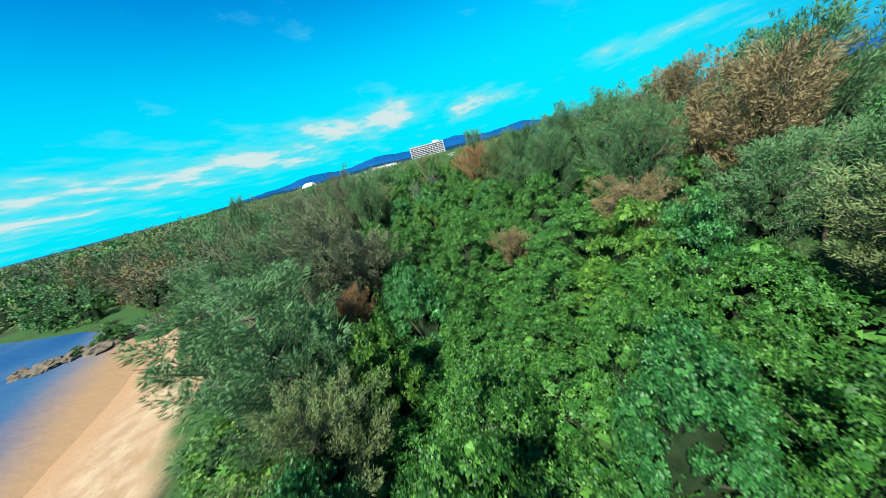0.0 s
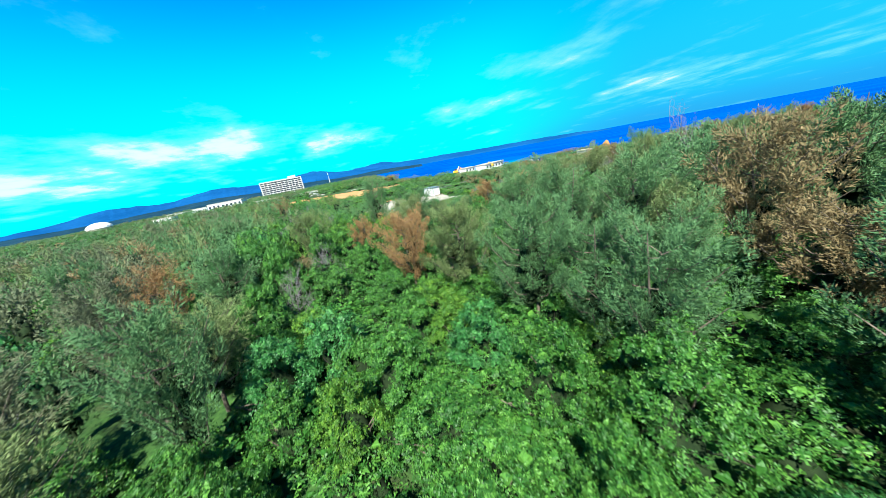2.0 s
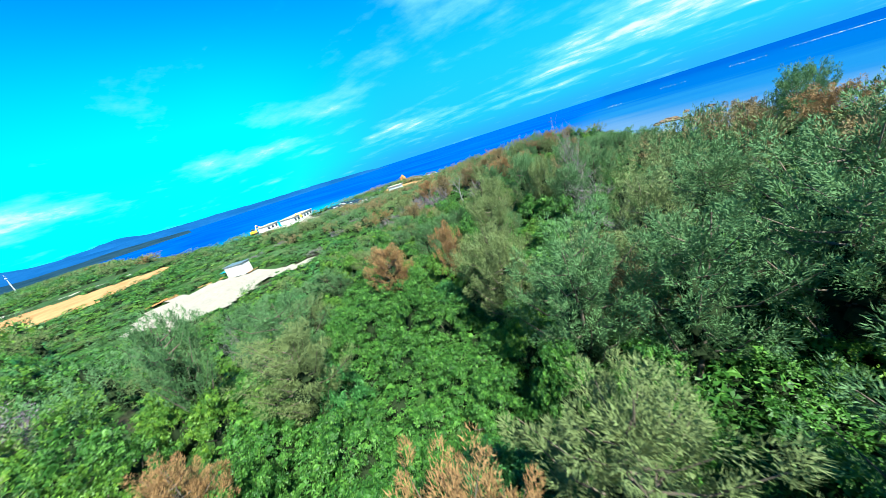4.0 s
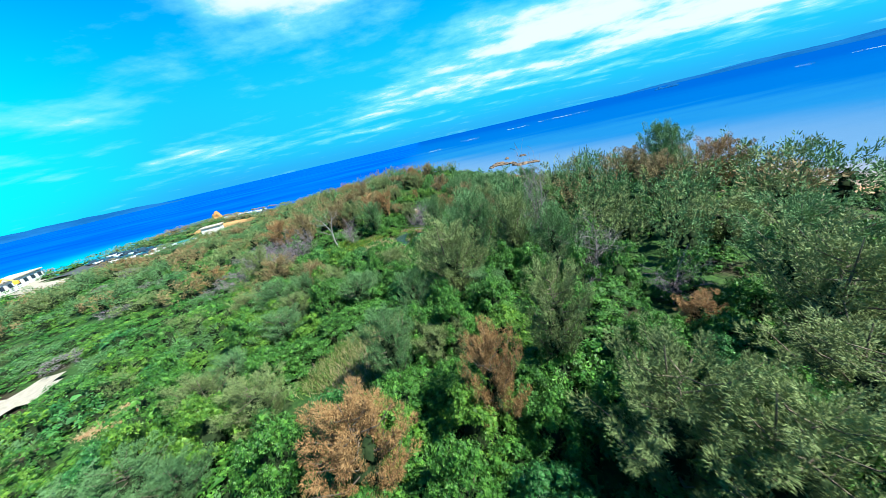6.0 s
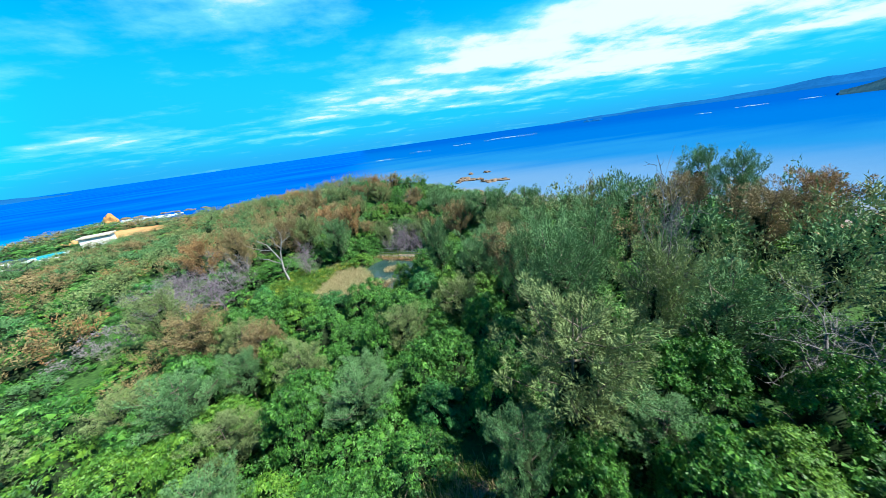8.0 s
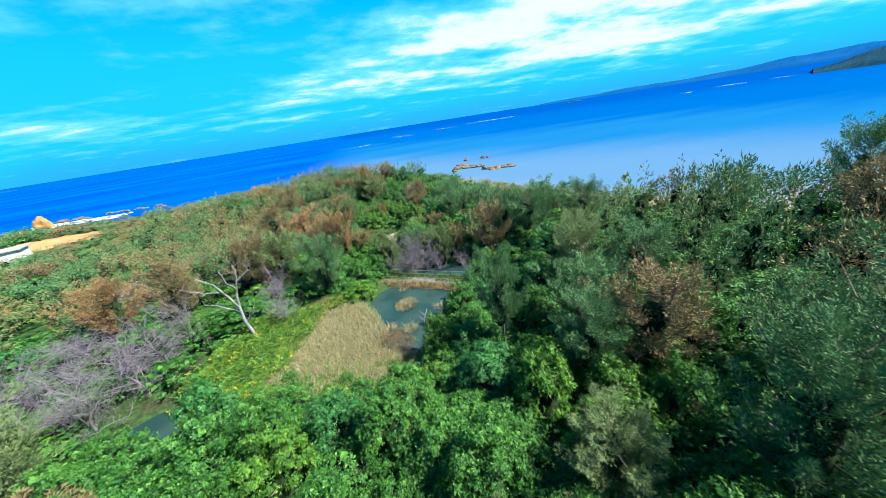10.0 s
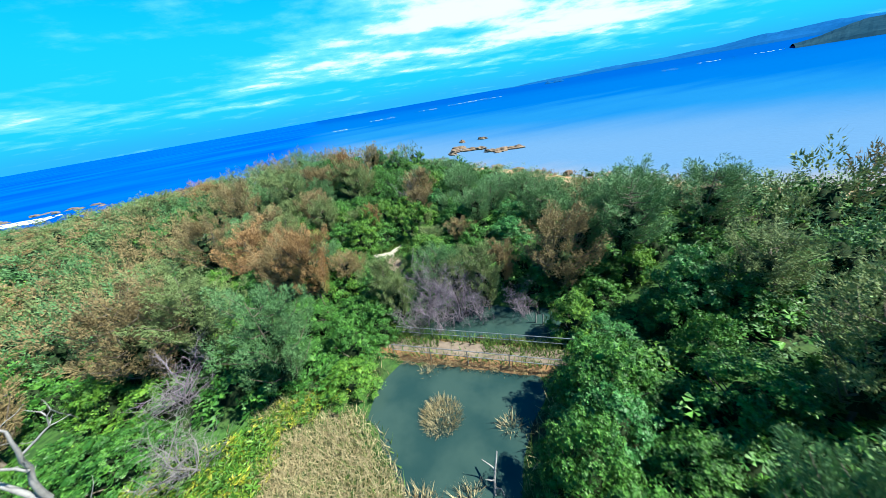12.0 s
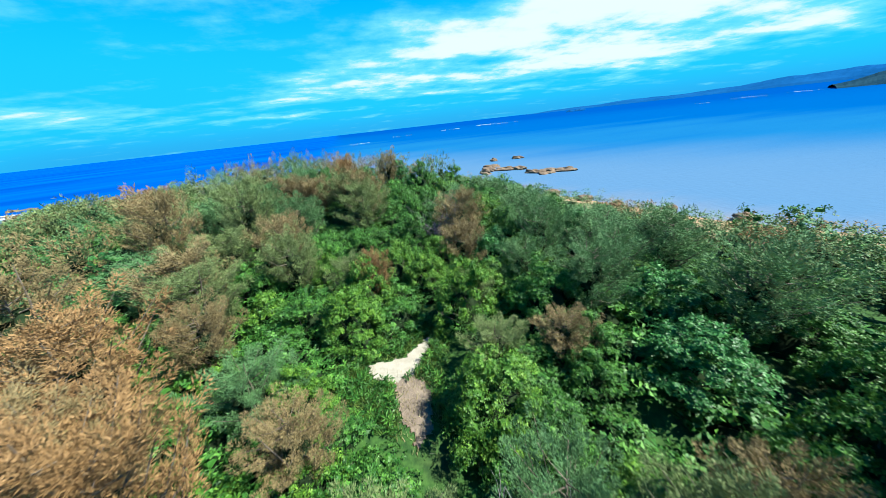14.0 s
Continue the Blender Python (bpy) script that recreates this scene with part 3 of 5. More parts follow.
def needle_crown(rng, w, h, base, boughs, plumes, blades, size, long, wide, sides=4):
    """A she-oak crown: rising boughs that carry upswept feathery plumes of needles, with gaps between."""
    at, way, face, limbs, cs, rad = [], [], [], [], [], []
    for i in range(boughs):
        f = (i + rng.uniform(0, 1)) / boughs
        z0 = base + (h - base) * f * .80
        a = i * 2.39996 + rng.uniform(-.5, .5)
        reach = w * .5 * (.22 + .86 * math.sin(math.pi * (.16 + .78 * f)) ** .8) * rng.uniform(.55, 1.15)
        out = np.array((math.cos(a), math.sin(a), 0))
        p0 = np.array((0, 0, z0 - .1 * reach))
        tipz = reach * rng.uniform(.2, .65) + (h - z0) * .16
        p2 = p0 + out * reach + (0, 0, tipz)
        p1 = p0 + out * reach * .55 + (0, 0, tipz * .25)
        limbs.append([(p0, .012 * h * (1 - f * .6)), (p1, .007 * h * (1 - f * .6)), (p2, .012)])
        if f < .68:
            cs.append(p0 * .72 + p1 * .28), rad.append((w * .025 + reach * .13, w * .025 + (h - base) * .035))
        for t in np.linspace(.36, 1.0, plumes) if plumes > 1 else (.85,):
            c = (1 - t) ** 2 * p0 + 2 * t * (1 - t) * p1 + t * t * p2
            c = c + rng.normal(size=3) * size * .22
            lp = size * rng.uniform(.6, 1.3)
            axis = out * rng.uniform(.25, .8) + np.array((0, 0, .85)) + rng.normal(size=3) * .22
            axis /= np.linalg.norm(axis)
            d = rng.normal(size=(blades, 3)) + out * .25
            d -= (d @ axis)[:, None] * axis * .8
            d /= np.linalg.norm(d, axis=1, keepdims=True)
            s = rng.uniform(-.5, .5, (blades, 1))
            r = lp * .36 * np.cos(s * 2.6) ** .7 * rng.uniform(.5, 1.0, (blades, 1))
            at.append(c + axis * lp * s + d * r)
            way.append(axis * rng.uniform(.6, 1.0, (blades, 1)) + d * .65 + rng.normal(size=(blades, 3)) * .3)
            face.append(d * .8 + out * .35 + (0, 0, .35))
    at, way, face, rad = np.concatenate(at), np.concatenate(way), np.concatenate(face), np.array(rad)
    needles = leaves(at, way, long * rng.uniform(.6, 1.35, len(at)), wide * rng.uniform(.7, 1.3, len(at)), rng, face)
    # added cores block sun; their dark colour paints shade between the boughs
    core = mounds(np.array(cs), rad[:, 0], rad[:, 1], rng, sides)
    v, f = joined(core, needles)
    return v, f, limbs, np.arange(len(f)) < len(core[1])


SHAPES = {}


def shape(key, make):
    """Plant meshes by variant, so that plants of one growth and different foliage share them."""
    if key not in SHAPES:
        SHAPES[key] = make()
    return SHAPES[key]


def foliage_part(mesh, mat, parent):
    """The crown of one plant: shared leaf mesh, foliage of its own."""
    ob = part("crown", mesh, parent=parent)
    ob.material_slots[0].link = "OBJECT"
    ob.material_slots[0].material = mat
    return ob


def broadleaf_tree(x, y, mat, seed, label, group, w=4.5, h=4.0, fine=1):
    t = thing("broadleaf_tree", x, y, 0, label, "tree", group)

    def make():
        rng = np.random.default_rng(300 + seed)
        stems = [limb(rng, (rng.uniform(-.2, .2), rng.uniform(-.2, .2), -.3), (rng.uniform(-.5, .5), rng.uniform(-.5, .5), 1), h * .72, .08, .02, 5, .2) for _ in range(4)]
        v, f, core = crown_leaves(rng, w, h, *((60, 60, .084, 5, .6) if fine > 1 else (56, 48, .096, 5, .6) if fine else (50, 40, .110, 5, .6)))
        return mesh_of("trunk", *tubes(stems, 5), M_BARK, smooth=True), mesh_of("crown", v, f, M_BROAD, M_CORE_SHADE, slots=core, smooth=core)

    trunk, crown = shape(("broad", seed, fine), make)
    part("trunk", trunk, parent=t)
    foliage_part(crown, mat, t)
    return t


def shrub(x, y, mat, seed, label, group, w=2.8, h=2.2, fine=1):
    t = thing("shrub", x, y, 0, label, "shrub", group)

    def make():
        rng = np.random.default_rng(500 + seed)
        stems = [limb(rng, (0, 0, -.2), (rng.uniform(-.7, .7), rng.uniform(-.7, .7), 1), h * .75, .04, .012, 4, .2) for _ in range(5)]
        v, f, core = crown_leaves(rng, w, h, *((28, 36, .085, 5, .6) if fine > 1 else (26, 28, .105, 5, .6)))
        return mesh_of("stem", *tubes(stems, 4), M_BARK, smooth=True), mesh_of("crown", v, f, M_BROAD, M_CORE_SHADE, slots=core, smooth=core)

    stem, crown = shape(("shrub", seed, fine), make)
    part("stem", stem, parent=t)
    foliage_part(crown, mat, t)
    return t


def she_oak(x, y, mat, seed, label, group, w=4.8, h=7.0, fine=1):
    t = thing("she_oak", x, y, 0, label, "tree", group)

    def make():
        rng = np.random.default_rng(700 + seed)
        v, f, limbs, core = needle_crown(rng, w, h, h * rng.uniform(.12, .26), *((36, 5, 165, .82, .15, .030) if fine > 1 else (34, 4, 165, .92, .165, .036) if fine else (34, 4, 112, .94, .18, .046)))
        bole = limb(rng, (0, 0, -.4), (0, 0, 1), h * .98, .018 * h, .015, 8, .05, .05)
        return (mesh_of("trunk", *tubes([bole], 6), M_BARK, smooth=True), mesh_of("branching", *tubes(limbs, 3), M_BARK, smooth=True),
                mesh_of("crown", v, f, M_CAS, M_CORE_SHADE, slots=core, smooth=core))

    trunk, branching, crown = shape(("needle", seed, fine), make)
    part("trunk", trunk, parent=t)
    tagged(part("branching", branching, parent=t), kind="stuff")
    foliage_part(crown, mat, t)
    return t


def dead_tree(x, y, mat, seed, label, group, w=4.0, h=5.5, fine=True, twigs=13):
    """A bare tree: trunk, limbs, branches and a haze of twigs."""
    rng = np.random.default_rng(seed)
    t = thing("dead_tree", x, y, 0, label, "tree", group)
    big, fine = [], []
    lean = (rng.uniform(-.25, .25), rng.uniform(-.25, .25), 1)
    bole = limb(rng, (0, 0, -.4), lean, h * .75, .02 * h, .008 * h, 6, .09)
    big.append(bole)
    for i in range(13):
        p, r = bole[min(6, 1 + int(i * 6 / 13))]
        a = i * 2.4 + rng.uniform(-.4, .4)
        b = limb(rng, p, (math.cos(a), math.sin(a), rng.uniform(.5, 1.2)), w * rng.uniform(.38, .62), max(r * .6, .022), .014, 5, .2, .05)
        big.append(b)
        for j in range(twigs):
            q, rr = b[rng.integers(1, 6)]
            tw = limb(rng, q, rng.normal(size=3) * .7 + (math.cos(a) * .5, math.sin(a) * .5, .6), w * rng.uniform(.15, .3), .011, .006, 3, .25)
            fine.append(tw)
            for k in range(3):
                s, _ = tw[rng.integers(1, 4)]
                fine.append(limb(rng, s, rng.normal(size=3) + (0, 0, .5), w * rng.uniform(.08, .17), .008, .004, 2, .3))
    part("trunk", mesh_of("trunk", *tubes(big[:1], 6), mat, smooth=True), parent=t)
    for b in big[1:]:
        part("limb", mesh_of("limb", *tubes([b], 5), mat, smooth=True), parent=t)
    tagged(part("brushwood", mesh_of("brushwood", *tubes(fine, 3), mat), parent=t), kind="stuff")
    return t


BANK = {}


def plant(kind, variant, x, y, w, h, turn=None, sink=0.0):
    """Stands one plant on the ground: the first of a variant is built, the others are copies of it."""
    maker, mat, label, group, w0, h0, seeds = KINDS[kind]
    d = spine_distance(np.array([x]), np.array([y]))[0]
    fine = int(d < 11.0) + int(d < 5.5)
    key = (kind, variant % seeds, fine)
    z = ground_z(x, y) - sink
    turn = PLANT_RNG.uniform(0, 360) if turn is None else turn
    if key not in BANK:
        BANK[key] = maker(x, y, mat, variant % seeds + (hash_of(kind) if maker is dead_tree else 0), label, group, w0, h0, fine)
        BANK[key].matrix_basis = Matrix.LocRotScale((x, y, z), Euler((0, 0, radians(turn))), (w / w0, w / w0, h / h0))
        return BANK[key]
    s = BANK[key].scale
    return copy_thing(BANK[key], Matrix.LocRotScale((x, y, z), Euler((0, 0, radians(turn))), (w / w0 / s.x, w / w0 / s.y, h / h0 / s.z)))


def hash_of(text):
    return sum(ord(c) * (i + 3) for i, c in enumerate(text)) % 997


PLANT_RNG = np.random.default_rng(5)
KINDS = {
    "broad": (broadleaf_tree, M_BROAD, "dense glossy green broadleaf tree in the coastal scrub", "broadleaf trees of the scrub", 4.5, 4.0, 5),
    "bright": (broadleaf_tree, M_BRIGHT, "bright yellow-green broadleaf tree in the scrub", "broadleaf trees of the scrub", 4.5, 4.0, 5),
    "cool": (broadleaf_tree, M_COOL, "blue-green large-leaved tree in the coastal scrub", "broadleaf trees of the scrub", 4.5, 4.0, 5),
    "shrub": (shrub, M_BROAD, "low leafy green shrub under taller trees", "shrubs of the scrub", 2.8, 2.2, 3),
    "shrub_bright": (shrub, M_BRIGHT, "low yellow-green shrub in the scrub", "shrubs of the scrub", 2.8, 2.2, 3),
    "cas": (she_oak, M_CAS, "feathery grey-green she-oak above the scrub", "she-oaks", 4.8, 7.0, 6),
    "olive": (she_oak, M_OLIVE, "olive she-oak with thinning dry needles", "she-oaks", 4.8, 7.0, 6),
    "grey": (she_oak, M_GREY, "grey-brown she-oak with sparse old needles", "she-oaks", 4.8, 7.0, 6),
    "brown": (she_oak, M_BROWN, "she-oak with dry brown needles, dying back", "she-oaks", 4.8, 7.0, 6),
    "rust": (she_oak, M_RUST, "dead she-oak with rust-brown needles still on", "she-oaks", 4.8, 7.0, 6),
    "dead": (dead_tree, M_DEAD, "bare grey dead tree with fine twigs", "dead trees", 4.2, 5.0, 3),
    "pale": (dead_tree, M_PALE, "bleached white dead tree standing bare", "dead trees", 5.0, 5.5, 1),
    "purple": (dead_tree, M_PURPLE, "leafless purple-grey thicket tree by the pond", "dead trees", 4.6, 4.8, 2),
}


# ---- single trees that stand out ----
STOOD = []
_turn = [0]


def tree(kind, x, y, top, w):
    """A tree whose crown tops out at a height above the sea."""
    h = top - ground_z(x, y)
    _turn[0] += 1
    STOOD.append((x, y, w))
    return plant(kind, _turn[0], x, y, w, h)


# along the cove and the first stretch of scrub
tree("cas", 40.4, -19.9, 8.3, 6.4)
tree("cas", 42.4, -17.9, 7.2, 4.6)
tree("olive", 44.4, -16.4, 6.4, 3.2)
tree("grey", 34.5, -19.9, 9.7, 4.8)
tree("grey", 33.2, -17.6, 7.6, 3.8)
tree("rust", 36.6, -18.2, 5.6, 2.2)
tree("grey", 17.5, -28.4, 9.8, 4.6)
tree("olive", 22.0, -25.0, 8.9, 4.6)
tree("cas", 27.5, -27.5, 8.4, 5.0)
tree("cas", 30.0, -31.0, 7.5, 4.6)
tree("rust", 3.8, -27.2, 9.8, 4.6)
tree("cas", 5.3, -22.4, 10.5, 4.8)
tree("brown", 33.6, -9.5, 5.7, 2.0)
tree("brown", 34.4, -3.6, 7.4, 4.0)
tree("cas", 31.8, -1.6, 11.0, 4.6)
tree("brown", 32.4, 4.4, 12.0, 6.2)
tree("brown", 24.4, 5.3, 13.0, 5.2)
tree("cas", 25.3, 10.8, 13.3, 5.4)
tree("cas", 30.5, 8.0, 13.0, 5.6)
tree("olive", 22.1, 1.9, 10.6, 4.0)
tree("cas", 23.9, 0.3, 9.6, 3.8)
tree("cas", 20.2, 1.9, 12.3, 5.2)
tree("cas", 26.1, -4.7, 10.4, 4.2)
tree("cas", 23.1, -4.2, 10.3, 4.2)
tree("cas", 20.1, -5.4, 11.2, 4.8)
tree("olive", 14.1, -6.7, 10.9, 4.8)
tree("rust", 11.6, -9.4, 10.8, 3.8)
tree("rust", 1.6, -11.0, 9.4, 2.8)
tree("dead", 6.0, -15.3, 8.3, 3.0)
tree("dead", 9.5, -17.6, 7.4, 2.6)
tree("olive", 0.4, -5.6, 10.3, 4.2)
tree("cas", -3.4, -4.0, 11.1, 5.0)
tree("cas", 12.3, -0.1, 11.8, 5.0)
tree("olive", 8.0, 2.9, 11.0, 4.2)
tree("cas", 16.0, 0.9, 11.8, 5.0)
tree("brown", 14.1, 1.8, 9.4, 3.0)
tree("olive", 4.9, 10.0, 11.5, 3.0)
tree("rust", -3.6, 6.4, 9.9, 4.0)
tree("dead", -7.5, -4.6, 8.6, 3.4)
tree("cas", 21.4, 6.4, 12.6, 6.0)
tree("cas", 18.6, 12.8, 11.0, 5.2)
tree("brown", 4.0, -17.5, 7.6, 3.0)
tree("cas", -5.2, -8.1, 12.8, 3.0)
tree("cas", -2.0, -33.0, 11.0, 3.4)
tree("cas", 2.0, -47.0, 12.0, 2.6)
tree("cas", 0.0, -49.5, 11.2, 2.6)
tree("cas", 4.6, -45.0, 10.4, 2.6)
tree("cas", -6.0, -38.0, 11.0, 3.0)
# over the saddle towards the pond
tree("dead", 10.3, 18.1, 9.8, 4.6)
tree("cas", 28.6, 36.4, 13.0, 4.2)
tree("cas", 32.0, 43.5, 13.0, 4.6)
tree("brown", 26.0, 39.7, 10.9, 4.6)
tree("rust", 29.8, 31.3, 11.2, 5.0)
tree("brown", 24.1, 30.8, 11.0, 5.0)
tree("olive", 20.9, 19.8, 9.0, 5.0)
tree("rust", 1.6, 7.9, 10.6, 2.4)
tree("cas", -2.6, 18.4, 9.2, 2.4)
tree("cas", -3.5, 12.6, 9.6, 2.9)
tree("olive", 0.7, 20.2, 11.6, 5.4)
tree("cas", 3.2, 25.8, 12.9, 4.6)
tree("olive", 6.2, 22.6, 12.0, 3.2)
tree("cas", 8.8, 21.4, 10.9, 4.2)
tree("dead", 8.9, 24.8, 13.0, 3.6)
tree("cas", 7.8, 30.3, 12.2, 4.8)
tree("cas", 3.4, 30.4, 11.6, 4.4)
tree("cas", 1.7, 38.0, 8.5, 4.0)
tree("purple", 13.5, 14.4, 7.7, 2.8)
tree("rust", 13.0, 12.0, 6.8, 2.2)
tree("olive", 6.6, 4.8, 11.0, 4.2)
tree("olive", -3.4, 14.6, 7.4, 2.6)
tree("olive", -0.8, 13.4, 7.4, 3.0)
tree("cas", 3.0, 18.4, 7.8, 3.2)
tree("cas", -8.6, 24.5, 7.2, 3.4)
tree("olive", -12.5, 29.0, 7.0, 3.4)
tree("olive", -6.0, 30.5, 7.2, 3.2)
tree("olive", -1.5, 33.0, 7.4, 3.6)
tree("cas", -14.5, 21.0, 6.8, 3.6)
tree("brown", -16.5, 33.5, 6.6, 3.4)
tree("cas", -19.0, 28.0, 7.0, 4.2)
tree("bright", 5.6, 15.4, 6.4, 2.8)
tree("bright", 3.6, 12.2, 6.2, 2.6)
tree("olive", -28.5, 42.0, 8.0, 5.0)
tree("brown", -22.0, 36.0, 7.6, 4.6)
# dead wood left of the pond
tree("purple", -27.4, 53.0, 5.6, 5.0)
tree("purple", -27.6, 50.2, 5.4, 5.0)
tree("purple", -30.2, 52.6, 5.6, 5.0)
tree("dead", -26.2, 54.6, 6.2, 4.6)
tree("purple", -33.0, 52.5, 4.8, 4.2)
tree("dead", -29.4, 47.6, 5.0, 4.2)
tree("purple", -33.6, 55.4, 5.8, 5.0)
tree("dead", -18.4, 55.6, 5.0, 3.4)
tree("purple", -36.0, 55.0, 4.8, 4.6)
tree("purple", -30.5, 55.5, 4.4, 4.4)
tree("purple", -38.0, 53.0, 4.6, 4.6)
tree("purple", -31.6, 48.8, 5.0, 4.8)
tree("purple", -34.0, 49.0, 4.0, 3.4)
tree("purple", -35.4, 51.6, 5.2, 4.8)


def leaning_dead_tree(x, y):
    """A big bleached tree that leans over, forked, with a few bare limbs."""
    q = np.random.default_rng(19)
    t = thing("dead_tree", x, y, ground_z(x, y) - .1, "large bleached dead tree leaning over ferns, forked and bare", "tree", "dead trees")

    def bough(*rows):
        """Smooths a coarse run of (point, radius) into a knobbly limb."""
        out = []
        for (p, r), (p2, r2) in zip(rows, rows[1:]):
            for i in range(3):
                f = i / 3
                out.append((np.array(p) * (1 - f) + np.array(p2) * f + q.normal(size=3) * .035, (r * (1 - f) + r2 * f) * q.uniform(.92, 1.08)))
        out.append((np.array(rows[-1][0]), rows[-1][1]))
        return out

    trunk = bough(((.1, 0, -.3), .17), ((-.28, .06, 1.6), .135), ((-.22, .04, 3.5), .11), ((-1.0, .2, 5.0), .075), ((-1.5, .28, 5.7), .055), ((-2.6, .5, 6.5), .03))
    part("trunk", mesh_of("trunk", *tubes([trunk], 7), M_PALE, smooth=True), parent=t)
    boughs = [bough(((-.22, .04, 3.5), .11), ((.2, 0, 5.05), .08), ((.72, -.15, 6.5), .05), ((.66, -.14, 7.2), .02)),
              bough(((-.25, .05, 2.9), .08), ((-1.6, .3, 3.6), .055), ((-2.9, .6, 4.0), .02)),
              bough(((-.28, .06, 1.7), .07), ((.4, -.1, 2.6), .045), ((.95, -.2, 3.1), .018)),
              bough(((.2, 0, 5.0), .055), ((-.25, -.3, 5.9), .035), ((-.3, -.4, 6.8), .015)),
              bough(((-1.0, .2, 5.0), .06), ((-2.2, -.1, 5.3), .04), ((-3.2, -.2, 5.9), .015)),
              bough(((.45, -.08, 5.8), .045), ((1.2, .1, 6.2), .03), ((1.7, .2, 6.9), .012))]
    for b in boughs:
        part("limb", mesh_of("limb", *tubes([b], 6), M_PALE, smooth=True), parent=t)
    twigs = []
    for b in [trunk[8:]] + boughs:
        for _ in range(7):
            p, r = b[q.integers(2, len(b))]
            twigs.append(limb(q, p, q.normal(size=3) + (0, 0, .7), q.uniform(.4, 1.0), .018, .006, 3, .25))
    tagged(part("brushwood", mesh_of("brushwood", *tubes(twigs, 3), M_PALE), parent=t), kind="stuff")
    STOOD.append((x, y, 3.0))


leaning_dead_tree(-20.6, 53.45)
# she-oaks round the pond
tree("brown", -28.4, 59.6, 9.2, 5.0)
tree("rust", -32.2, 57.2, 9.2, 5.0)
tree("olive", -19.0, 62.4, 9.0, 5.0)
tree("cas", -14.2, 58.6, 8.7, 4.6)
tree("brown", -21.8, 61.6, 9.6, 4.8)
tree("rust", -12.5, 65.4, 9.1, 3.4)
tree("brown", -14.5, 66.4, 8.6, 3.2)
tree("brown", -22.8, 76.6, 9.3, 5.0)
tree("rust", -18.0, 72.6, 8.2, 4.8)
tree("rust", -15.8, 68.4, 7.6, 4.2)
tree("olive", -16.2, 77.6, 7.4, 4.6)
tree("brown", -14.8, 74.0, 6.6, 3.0)
tree("olive", -16.2, 88.0, 10.4, 5.0)
tree("brown", -22.4, 88.0, 10.5, 5.0)
tree("cas", -12.8, 90.2, 8.2, 4.6)
tree("rust", -7.0, 77.2, 6.4, 2.0)
tree("olive", -8.4, 78.0, 6.2, 2.6)
tree("brown", 0.4, 83.0, 7.8, 4.0)
tree("brown", -1.0, 79.2, 6.6, 3.2)
tree("cas", 4.4, 78.0, 7.6, 3.8)
tree("cas", 5.7, 73.0, 7.0, 3.4)
tree("cas", 3.2, 71.4, 7.2, 3.6)
tree("brown", 4.4, 59.5, 8.2, 4.6)
tree("cas", 9.3, 58.7, 9.2, 5.2)
tree("cas", 7.6, 61.0, 8.6, 4.4)
tree("cas", 16.7, 58.4, 8.6, 5.2)
tree("cas", 12.6, 61.5, 8.8, 5.0)
tree("olive", 10.6, 51.4, 7.6, 4.2)
tree("olive", 6.6, 46.0, 9.2, 4.4)
tree("cas", -1.1, 43.4, 9.6, 3.0)
tree("brown", 4.9, 37.2, 9.6, 5.0)
tree("bright", 7.6, 41.0, 5.4, 1.8)
tree("cas", 4.0, 41.4, 8.6, 4.8)
tree("purple", -5.6, 61.4, 4.6, 3.4)
tree("purple", -3.9, 61.8, 4.4, 3.0)
tree("purple", -3.4, 60.6, 4.4, 3.6)
tree("purple", -1.8, 60.2, 3.6, 2.8)
tree("dead", -4.4, 62.6, 4.8, 3.6)
tree("purple", 1.0, 59.0, 3.0, 2.6)
tree("purple", -4.6, 60.4, 4.2, 3.4)
tree("purple", -2.6, 61.4, 4.2, 3.4)
tree("dead", -6.2, 60.6, 3.6, 2.8)
tree("olive", -7.6, 64.0, 6.0, 3.4)
tree("olive", -7.2, 62.2, 5.2, 2.4)
tree("olive", -2.6, 62.6, 5.0, 2.6)
tree("olive", -0.8, 60.9, 4.6, 2.2)
tree("brown", -10.2, 68.0, 5.4, 2.8)
tree("olive", -2.4, 70.4, 4.6, 2.6)
tree("olive", -2.0, 74.6, 5.2, 2.8)
tree("cas", -12.0, 70.4, 5.8, 3.2)
tree("brown", 0.6, 69.6, 5.0, 2.6)
tree("cas", 1.6, 75.4, 6.0, 3.0)
tree("cas", -3.4, 64.0, 5.6, 3.4)
tree("olive", -0.6, 62.4, 5.4, 3.0)
tree("brown", 1.4, 62.8, 5.2, 2.4)
tree("bright", -3.3, 68.2, 4.7, 4.2)
tree("broad", -10.8, 75.4, 5.4, 4.2)
tree("cool", 6.8, 70.6, 5.0, 4.4)
tree("cool", 4.6, 67.0, 4.6, 4.4)
tree("cool", 8.4, 53.4, 6.0, 4.4)
tree("bright", -5.4, 45.2, 4.5, 3.0)
tree("broad", -2.6, 48.6, 4.6, 3.6)
tree("bright", 2.6, 55.6, 3.8, 3.2)
tree("broad", 0.6, 51.2, 5.2, 4.6)
tree("broad", -11.0, 60.4, 4.2, 3.6)
tree("broad", -9.0, 61.6, 3.6, 3.0)
tree("broad", 38.0, -5.2, 4.6, 4.2)
tree("bright", 37.6, -7.4, 4.4, 3.8)
tree("broad", 40.0, -10.2, 4.2, 4.0)

